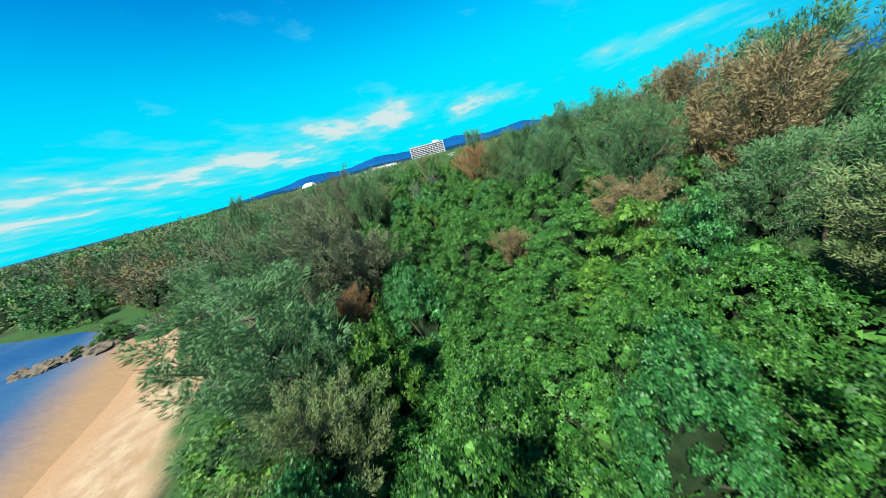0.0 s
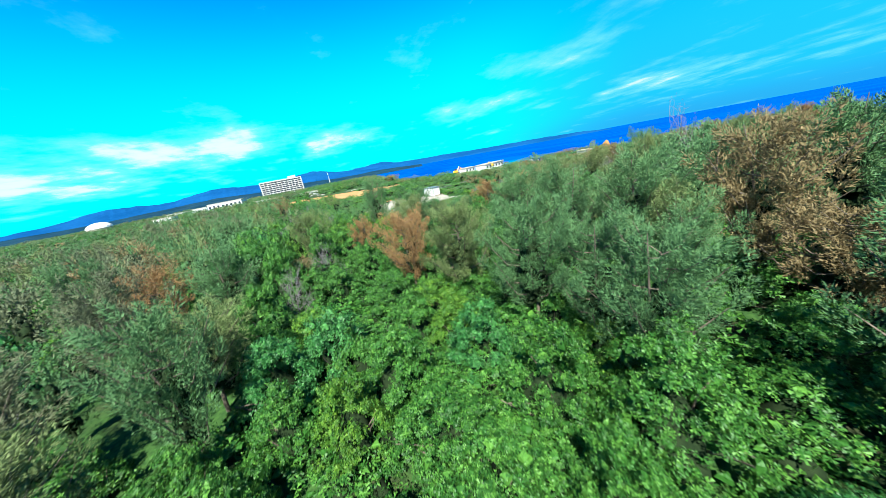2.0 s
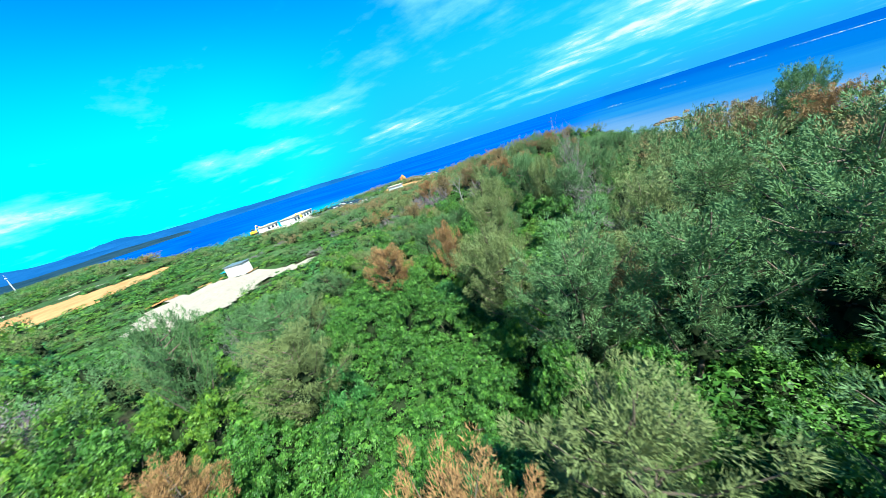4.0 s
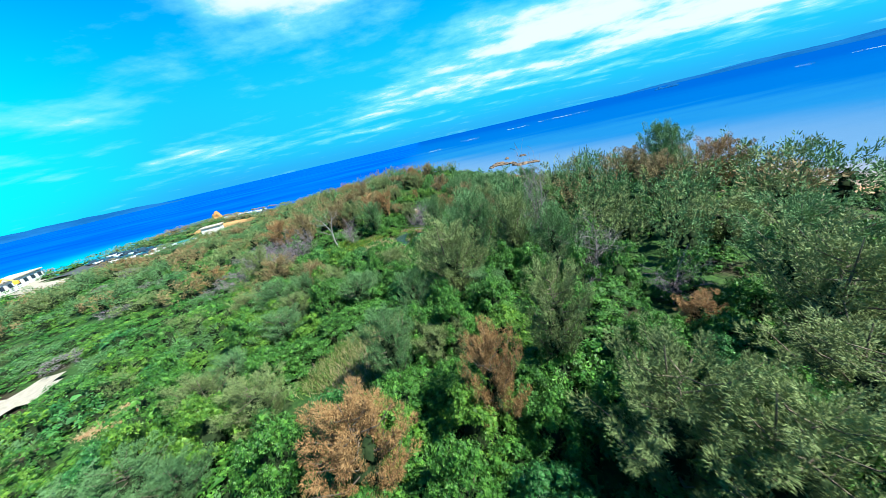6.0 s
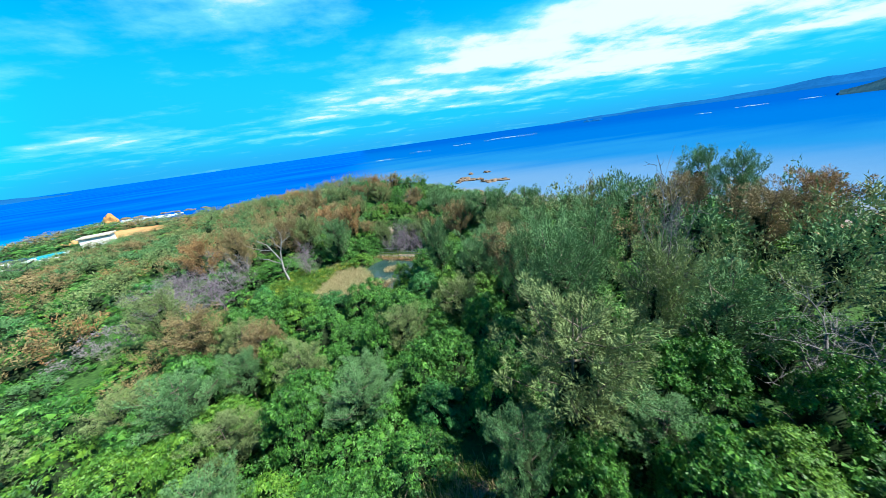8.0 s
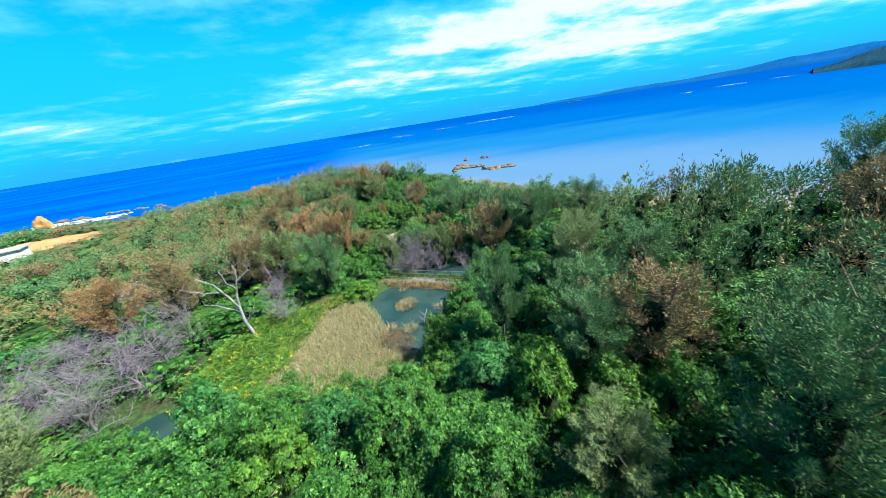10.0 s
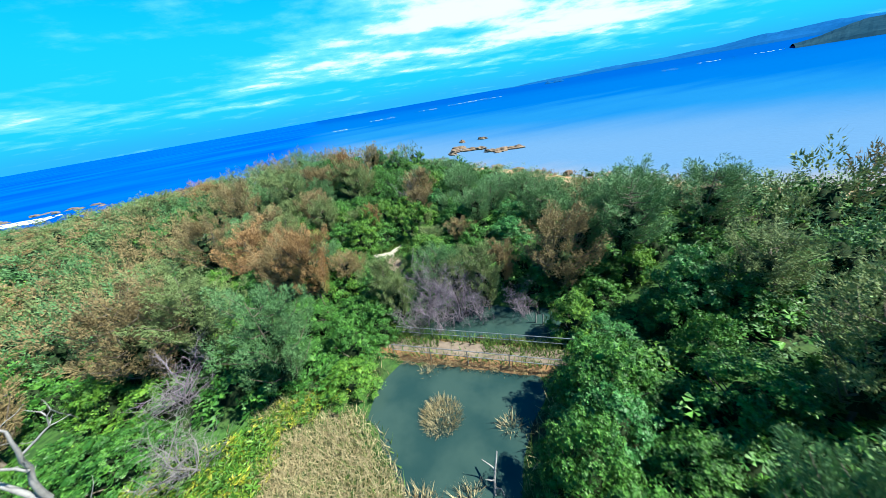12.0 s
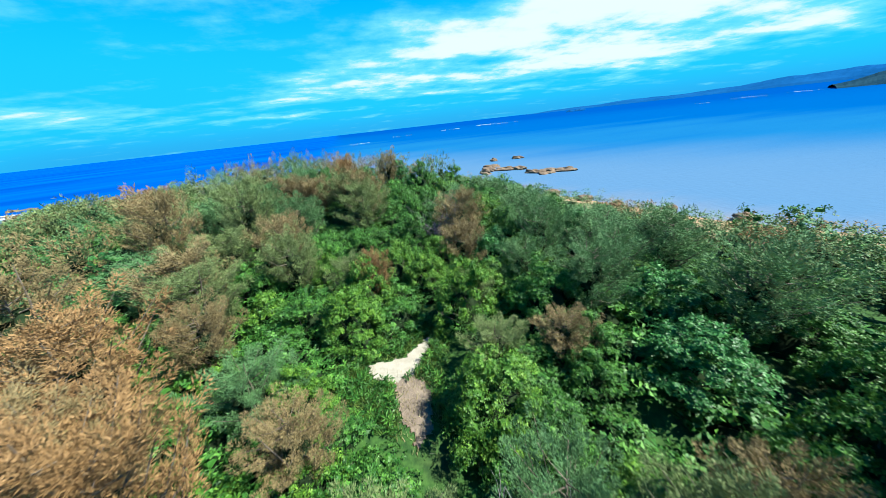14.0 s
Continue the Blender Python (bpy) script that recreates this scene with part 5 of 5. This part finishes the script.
growth("bank_stems", M_BROWN, "dry brown stems hanging over the pond bank", "grass", leaves(np.stack([bx, by, q.uniform(.25, .75, 1800)], 1), way, q.uniform(.2, .55, 1800), .03, q))


def post(x, y, h, lean):
    t = part("stake", mesh_of("stake", *tubes([[(np.array((0, 0, -.6)), .05), (np.array((lean, .02, h)), .042)]], 7), M_PALE, smooth=True))
    t.matrix_basis = pose(x, y, .38)
    return tagged(t, "weathered wooden stake standing in dark water", "stake", "stakes in the upper pond")


for px, py, ph, pl in ((1.6, 57.6, .9, .05), (2.0, 57.2, 1.0, -.04), (1.3, 58.0, .8, .08)):
    post(px, py, ph, pl)


# ---- laid ground: sand track, building sites, car park ----
def drape(name, poly, mat, lift, cell, label, category, ragged=0.6):
    """Ground cover that follows the land, with a ragged rim."""
    lo, hi = poly.min(0) - cell, poly.max(0) + cell
    X, Y = np.meshgrid(np.arange(lo[0], hi[0] + cell, cell), np.arange(lo[1], hi[1] + cell, cell))
    n = np.sin(X * 1.9 / cell * .3 + 2 * np.sin(Y * .7 / cell)) * ragged * cell
    m = inside(poly, X, Y) + n
    Z = height(X, Y) + lift
    idx = np.arange(X.size).reshape(X.shape)
    f = np.stack([idx[:-1, :-1], idx[:-1, 1:], idx[1:, 1:], idx[1:, :-1]], -1).reshape(-1, 4)
    f = f[(m.ravel()[f] > 0).all(1)]
    used = np.unique(f)
    remap = np.zeros(X.size, int)
    remap[used] = np.arange(len(used))
    v = np.stack([X, Y, Z], -1).reshape(-1, 3)[used]
    return tagged(new(name, mesh_of(name, v, remap[f], mat, smooth=True)), label, category, kind="structure")


PATHWAY = np.array([(-7.1, 71.3), (-6.0, 71.6), (-5.4, 70.2), (-5.7, 68.8), (-6.4, 68.0), (-7.0, 69.2)], float)
drape("ground_path", PATHWAY, M_PATH, .05, .12, "worn earth path below the sand track", "path", .8)
growth("path_straw", M_REED, "dry straw on a worn path", "grass", blades(g, *scatter(g, PATHWAY, 500), .3, .03, .9))
drape("road_track", ROAD, M_SAND, .07, .09, "short white coral-sand track in the scrub", "track")
drape("ground_trail", TRAIL, M_PATH, .06, .3, "bare pinkish soil patch of a trail in the scrub", "trail")
drape("ground_scar", SCAR, M_BANK, .08, .25, "patch of bare orange soil in the scrub", "earth")
growth("scar_straw", M_REED, "dry stems over a bare patch in the scrub", "grass", blades(g, *scatter(g, SCAR, 700), .5, .04, .9))
growth("meadow_grass", M_GRASS, "rough half-dry grass in a small clearing", "grass", blades(g, *scatter(g, MEADOW, 3600), .7, .05, .5), blades(g, *scatter(g, TRAIL, 250), .4, .04, .6))
growth("meadow_straw", M_REED, "dry straw in a small clearing", "grass", blades(g, *scatter(g, MEADOW, 1800), .75, .04, .5), blades(g, *scatter(g, TRAIL, 2600), .45, .035, .8))
drape("ground_sand", PADS["sand"], M_SAND, .5, 1.5, "white sand levelled on a building site", "sand")
drape("ground_earth", PADS["earth"], M_EARTH, .5, 4.0, "bare orange earth of a building site", "earth")
drape("ground_turf", PADS["turf"], M_TURF, .4, 3.0, "rough green turf beside the building site", "turf")
drape("ground_works", PADS["works"], M_SAND, .5, 3.0, "pale sandy works yard by the bay", "yard")
drape("pavement_parking", PADS["parking"], M_TAR, .45, 2.0, "dark asphalt car park near the bay", "car park", .1)
for poly, lab in ((np.array([(-78, 4), (-69, 14), (-58, 23.5), (-61, 25), (-80, 8)], float), "orange earth heap beside white sand"),
                  (SCARS[0], "orange earth scar on the western slope"), (SCARS[1], "small orange earth scar on the slope")):
    drape("ground_scar", poly, M_EARTH, .55, 1.2, lab, "earth")
drape("road_strip", np.array([(-330, -40), (-240, -12), (-212, 8), (-200, 32), (-205, 34), (-218, 10), (-246, -8), (-334, -34)], float), M_CONC, .7, 3.0, "long pale concrete road beyond the site", "road", .1)
drape("road_strip", np.array([(-190, -64), (-166, -33), (-118, 6), (-120, 9), (-170, -29), (-196, -60)], float), M_SAND, .75, 2.0, "pale sandy haul road", "road", .1)


# ---- buildings and site gear ----
def cabin(x, y, turn):
    z = ground_z(x, y) + .45
    t = thing("site_cabin", x, y, z, "small white site cabin with a flat blue-grey roof", "cabin", turn=turn)
    part("wall", boxed(-2.2, 2.2, -1.4, 1.4, 0, 2.5, .04), M_WHITE, t)
    part("roof", boxed(-2.4, 2.4, -1.6, 1.6, 2.5, 2.65, .03), M_STEEL, t)
    w = part("window", boxed(-1.6, -.4, 1.4, 1.44, 1.0, 1.9), M_GLASS, t)
    part("sill", boxed(-1.7, -.3, 1.4, 1.5, .94, 1.0), M_STEEL, w)
    part("door", boxed(.5, 1.35, 1.4, 1.45, .05, 2.05), M_STEEL, t)
    part("awning", boxed(-3.8, -2.3, -1.2, 1.2, 1.5, 1.6), M_BLUE, t)


cabin(-64.0, 20.5, 25)


def car(x, y, turn, paint, label):
    t = thing("car", x, y, ground_z(x, y) + .47, label, "car", "parked cars", turn)
    b = boxed(-2.1, 2.1, -.85, .85, .3, .85, .12)
    part("body", b, paint, t)
    c = boxed(-1.2, 1.1, -.75, .75, .86, 1.45)
    for v in c.verts:
        if v.co.z > 1.2:
            v.co.x *= .7
            v.co.y *= .86
    part("cabin", c, M_GLASS, t)
    for sx in (-1.3, 1.3):
        for sy in (-.8, .8):
            w = bmesh.new()
            bmesh.ops.create_cone(w, cap_ends=True, segments=12, radius1=.32, radius2=.32, depth=.2, matrix=pose(sx, sy, .32, 90, 0, 0))
            part("wheel", w, M_TYRE, t)


cr = random.Random(9)
M_SILVER = plain("silver_paint", (0.45, 0.47, 0.5), (0.55, 0.57, 0.6), 2.0, 0.3, metal=0.4)
for i in range(16):
    u, v = i % 8, i // 8
    paint, word = ((M_WHITE, "white"), (M_SILVER, "silver"), (M_WHITE, "white"), (M_GLASS, "dark"))[cr.randrange(4)]
    car(-120 + u * 4.2 + cr.uniform(-.4, .4), 98 + v * 7 - u * 1.4, 72 + cr.uniform(-4, 4), paint, word + " car parked on the asphalt car park")


def low_building(x, y, turn, lx, ly, h, label, bays, base=0.4):
    t = thing("building", x, y, ground_z(x, y) + base, label, "building", turn=turn)
    part("wall", boxed(-lx / 2, lx / 2, -ly / 2, ly / 2, -1, h, .05), M_WHITE, t)
    part("roof", boxed(-lx / 2 - .4, lx / 2 + .4, -ly / 2 - .4, ly / 2 + .4, h, h + .35, .05), M_CONC, t)
    for i in range(bays):
        x0 = -lx / 2 + (i + .25) * lx / bays
        part("window", boxed(x0, x0 + lx / bays * .5, ly / 2, ly / 2 + .05, h * .35, h * .75), M_GLASS, t)
    return t


low_building(-84, 108, 20, 6, 4, 2.4, "low white pool house beside the car park", 4)
low_building(-378, -104, -100, 34, 16, 8, "white two-storey block on the shore plain", 8)
low_building(-420, -140, -104, 16, 12, 6, "white service building behind the orange earth", 6)
low_building(-455, -175, -106, 20, 14, 5, "long low white building far off", 9)
low_building(-330, -60, -95, 22, 8, 3.4, "low white shed beside the concrete road", 6)
low_building(-300, -20, -85, 18, 8, 3.2, "low pale shed on the plain", 5)
low_building(-132, 84, -62, 20, 7, 3.0, "long low site hut with a pale roof in the works yard", 6)
low_building(-150, 78, -64, 10, 5, 3.0, "small pale site hut in the works yard", 3)
low_building(-260, -120, -100, 12, 8, 5.0, "small white house among trees", 3, 1.0)


def pool(x, y, turn):
    t = thing("swimming_pool", x, y, ground_z(x, y) + .45, "bright turquoise pool with a white rim", "pool", turn=turn)
    part("rim", boxed(-9, 9, -4.2, 4.2, -.6, .35, .1), M_WHITE, t)
    part("water", boxed(-8.4, 8.4, -3.6, 3.6, .3, .42), M_BLUE, t)


pool(-96, 99, 25)


def digger(x, y, turn):
    paint = plain("machine_paint", (0.60, 0.30, 0.02), (0.72, 0.40, 0.04), 2.0, 0.5)
    t = thing("excavator", x, y, ground_z(x, y) + .55, "orange tracked excavator standing in the yard", "excavator", turn=turn)
    for sy in (-1.1, 1.1):
        part("track", boxed(-1.8, 1.8, sy - .3, sy + .3, 0, .8, .2), M_TYRE, t)
    part("body", boxed(-1.6, 1.2, -1.2, 1.2, .85, 2.0, .1), paint, t)
    part("cab", boxed(.1, 1.3, .1, 1.1, 2.0, 3.0, .06), M_GLASS, t)
    arm = [[(np.array((1.2, -.3, 1.6)), .28), (np.array((3.4, -.3, 4.2)), .24), (np.array((5.4, -.3, 3.0)), .2)]]
    part("boom", mesh_of("boom", *tubes(arm, 4), paint), parent=t)
    part("bucket", boxed(5.0, 5.9, -.8, .2, 1.9, 2.9, .1), paint, t)


digger(-128, 78, 30)
digger(-150, 70, 120)


def hotel(x, y, turn):
    """An eight-storey slab with long balconies."""
    t = thing("hotel", x, y, 2.0, "white eight-storey hotel block with long banded balconies", "building", turn=turn)
    n, hs, lx, ly = 8, 3.1, 62.0, 16.0
    part("wall", boxed(-lx / 2, lx / 2, -ly / 2, ly / 2, 0, n * hs, .1), M_GLASS, t)
    for i in range(n + 1):
        part("balcony", boxed(-lx / 2 - 1.5, lx / 2 + 1.5, -ly / 2 - 1.4, ly / 2 + 1.4, i * hs - .3, i * hs + .5, .05), M_WHITE, t)
    for i in range(13):
        x0 = -lx / 2 + i * lx / 12
        part("pier", boxed(x0 - .25, x0 + .25, -ly / 2 - 1.0, ly / 2 + 1.0, 0, n * hs), M_WHITE, t)
    part("end_wall", boxed(-lx / 2 - 1.0, -lx / 2, -ly / 2 - .5, ly / 2 + .5, 0, n * hs + 1.2, .05), M_WHITE, t)
    part("end_wall", boxed(lx / 2, lx / 2 + 1.0, -ly / 2 - .5, ly / 2 + .5, 0, n * hs + 1.2, .05), M_WHITE, t)
    part("roof", boxed(-lx / 2, lx / 2, -ly / 2, ly / 2, n * hs + .7, n * hs + 1.2, .05), M_CONC, t)
    part("lift_house", boxed(12, 24, -5, 5, n * hs + 1.2, n * hs + 4.4, .1), M_WHITE, t)


hotel(-566, -60, 94)
t = thing("arena_dome", -418, -235, 2.0, "white domed hall roof above far trees", "building")
bm = bmesh.new()
bmesh.ops.create_uvsphere(bm, u_segments=24, v_segments=12, radius=1, matrix=Matrix.LocRotScale((0, 0, 6), None, (11, 11, 6)))
bmesh.ops.delete(bm, geom=[v for v in bm.verts if v.co.z < 5.9], context="VERTS")
part("roof", bm, M_WHITE, t)
bm = bmesh.new()
bmesh.ops.create_cone(bm, cap_ends=True, segments=24, radius1=10.6, radius2=10.6, depth=7, matrix=Matrix.Translation((0, 0, 2.5)))
part("wall", bm, M_CONC, t)


def mast(x, y, h):
    t = thing("radio_mast", x, y, 2.0, "white lattice mast on the far plain", "mast")
    part("pole", mesh_of("pole", *tubes([[(np.array((0, 0, 0)), .5), (np.array((0, 0, h)), .2)]], 6), M_WHITE), parent=t)
    part("dish", boxed(-1.4, 1.4, -.8, .8, h * .8, h * .86, .2), M_WHITE, t)


mast(-640, 20, 26)


# ---- shore rocks ----
def rock(x, y, sx, sy, sz, seed, label, mat=None, z=0.0, group="shore rocks"):
    q = random.Random(seed)
    bm = bmesh.new()
    bmesh.ops.create_icosphere(bm, subdivisions=3, radius=1)
    o = Vector((q.uniform(-9, 9), q.uniform(-9, 9), q.uniform(-9, 9)))
    for v in bm.verts:
        d = v.co.copy()
        k = 1 + .45 * noise.noise(d * 1.6 + o) + .22 * noise.noise(d * 4 + o)
        v.co = Vector((d.x * sx * k, d.y * sy * k, max(-.3, d.z) * sz * k))
    ob = part("rock", bm, mat or M_ROCK)
    ob.matrix_basis = pose(x, y, z, 0, 0, q.uniform(0, 180))
    for f in ob.data.polygons:
        f.use_smooth = False
    return tagged(ob, label, "rock", group)


rr = random.Random(21)
for x, y, s in ((33, 122.5, 3.2), (36.5, 121, 2.4), (30.5, 124, 2.0), (28, 133, 2.6), (24.5, 136, 3.0), (30.5, 131, 1.8), (22, 132, 1.8), (27, 140, 2.2), (40, 150, 1.6), (33, 152, 1.6)):
    rock(x, y, s, s * .6, .8, rr.randrange(999), "flat brown reef rock awash off the point")
for x, y, s in ((23.5, 98, 1.2), (24.6, 93, 1.0), (27.4, 88, .9), (30.2, 82, 1.1), (22.2, 104, 1.4)):
    rock(x, y, s, s * .8, .6, rr.randrange(999), "small brown rock on the eastern beach", z=.2)
for i in range(11):
    u = i / 10
    rock(26.5 - 4.5 * u + rr.uniform(-.8, .8), -57 + 8.5 * u + rr.uniform(-1, 1), rr.uniform(.8, 2.0), rr.uniform(.6, 1.2), rr.uniform(.4, .8), rr.randrange(999), "dark rock of a low spit in the cove", M_DARKROCK)
for x, y, w, h in ((22.6, -50.2, 2.2, 1.6), (23.4, -51.8, 1.8, 1.3), (21.6, -52.4, 2.4, 1.9), (24.4, -53.4, 1.4, 1.0)):
    plant("shrub", 1, x, y, w, h, sink=-.2)
rock(-134, 180, 2.8, 2.4, 4.2, 5, "orange sandstone stack standing off the cape", M_EARTH)
for i in range(14):
    rock(-150 + i * 4.2 + rr.uniform(-2, 2), 196 - i * .7 + rr.uniform(-4, 4), rr.uniform(1.4, 3.4), rr.uniform(.8, 1.8), rr.uniform(.4, .9), rr.randrange(999), "flat brown reef rock awash off the western cape", M_DARKROCK, z=-.1)


def cape_surf(seed, shift):
    """A broken line of white water along the western cape."""
    q = random.Random(seed)
    bm = bmesh.new()
    prev = None
    for i in range(61):
        f = i / 60
        x, y = -146 + 42 * f, 183 - 9 * f + shift + 1.6 * noise.noise((f * 9, seed, 0))
        w = 1.2 + 2.6 * abs(noise.noise((f * 14, seed + 5, 0))) + q.uniform(0, .7)
        row = [bm.verts.new((x, y + o * w, .07)) for o in (-.5, .5)]
        if prev and q.random() < .93:
            bm.faces.new((prev[0], row[0], row[1], prev[1]))
        prev = row
    bmesh.ops.recalc_face_normals(bm, faces=bm.faces)
    tagged(part("water_surf", bm, M_FOAM), "broken white surf along the rocky cape", "surf", kind="structure")


for seed, shift in ((2, 0), (5, 3.4), (8, 6.6)):
    cape_surf(seed, shift)


# ---- the far shores ----
def ridge(name, mat, label, a0, a1, dist, deep, tops, seed, rough=.18, peak=1.0):
    """Distant land: a low massif along an arc of bearings, heights between the given tops."""
    n = 110
    V, F = [], []
    for i in range(n + 1):
        f = i / n
        a = radians(a0 + (a1 - a0) * f)
        k = f * (len(tops) - 1)
        j = min(int(k), len(tops) - 2)
        w = k - j
        w = w * w * (3 - 2 * w)
        top = tops[j] * (1 - w) + tops[j + 1] * w
        for r, zz in ((0, -1), (.06, .22), (.25, .62), (.5, 1.0), (.75, .6), (1.0, -1)):
            d = dist + deep * r
            x, y = d * math.sin(a), 20 + d * math.cos(a)
            z = zz * top if zz > 0 else -3
            if zz > 0:
                z *= 1 + rough * noise.noise((x * .004 + seed, y * .004, seed)) + rough * .5 * noise.noise((x * .02 + seed, y * .02, seed))
                z += rough * 8 * abs(noise.noise((f * 60 + seed, r * 5, 0)))
            V.append((x, y, z))
    for i in range(n):
        for r in range(5):
            q = i * 6 + r
            F.append((q, q + 6, q + 7, q + 1))
    ob = new(name, mesh_of(name, V, F, mat, smooth=False))
    return tagged(ob, label, "land", kind="structure")


# the haze over these shores is in their material colour
ridge("backdrop_hills", M_HILL_HAZE, "forested hills beyond the plain, tinted blue for haze", -128, -66, 3300, 900, (24, 56, 100, 76, 124, 84, 132, 76, 92, 48, 28), 3)
ridge("backdrop_hills_near", M_HEAD_HAZE, "dark wooded rise behind the hotel", -132, -72, 1100, 400, (10, 14, 12, 16, 20, 14, 18, 12, 14, 8), 7)
ridge("backdrop_bay_shore", M_HILL_HAZE, "low wooded shore across the bay", -90, -39.6, 2000, 500, (34, 40, 36, 44, 36, 32, 28, 26, 20, 3), 5)
ridge("backdrop_island_east", M_HILL_HAZE, "long low island on the eastern horizon", 28, 76, 3300, 700, (2, 16, 22, 34, 26, 44, 66, 72, 60, 50), 11)
ridge("backdrop_islet", M_HILL_HAZE, "small flat islets off the reef", 33.9, 36.6, 1500, 60, (4, 9, 4, 8, 9, 5), 13)
ridge("backdrop_headland", M_HEAD_HAZE, "wooded headland across the eastern bay", 60.5, 92, 720, 260, (5, 22, 30, 38, 36, 42, 40), 17)


def surf(a0, a1, dist, wide, seed):
    q = random.Random(seed)
    bm = bmesh.new()
    prev = None
    for i in range(41):
        a = radians(a0 + (a1 - a0) * i / 40)
        d = dist + 14 * noise.noise((i * .2, seed, 0)) * dist / 700
        w = wide * max(.05, math.sin(math.pi * i / 40)) * q.uniform(.3, 1.2)
        row = [bm.verts.new((r * math.sin(a), 20 + r * math.cos(a), .06)) for r in (d, d + w)]
        if prev:
            bm.faces.new((prev[0], row[0], row[1], prev[1]))
        prev = row
    bmesh.ops.recalc_face_normals(bm, faces=bm.faces)
    tagged(part("water_surf", bm, M_FOAM), "thin white line of surf on the reef", "surf", kind="structure")


for a0, a1, d, w, sd in ((17, 27, 720, 12, 1), (12, 16.5, 640, 7, 2), (-2, 1.2, 430, 4, 3), (51.5, 55.5, 760, 9, 4), (48, 50, 640, 6, 5), (57, 60, 800, 9, 6), (4, 9, 560, 5, 7)):
    surf(a0, a1, d, w, sd)
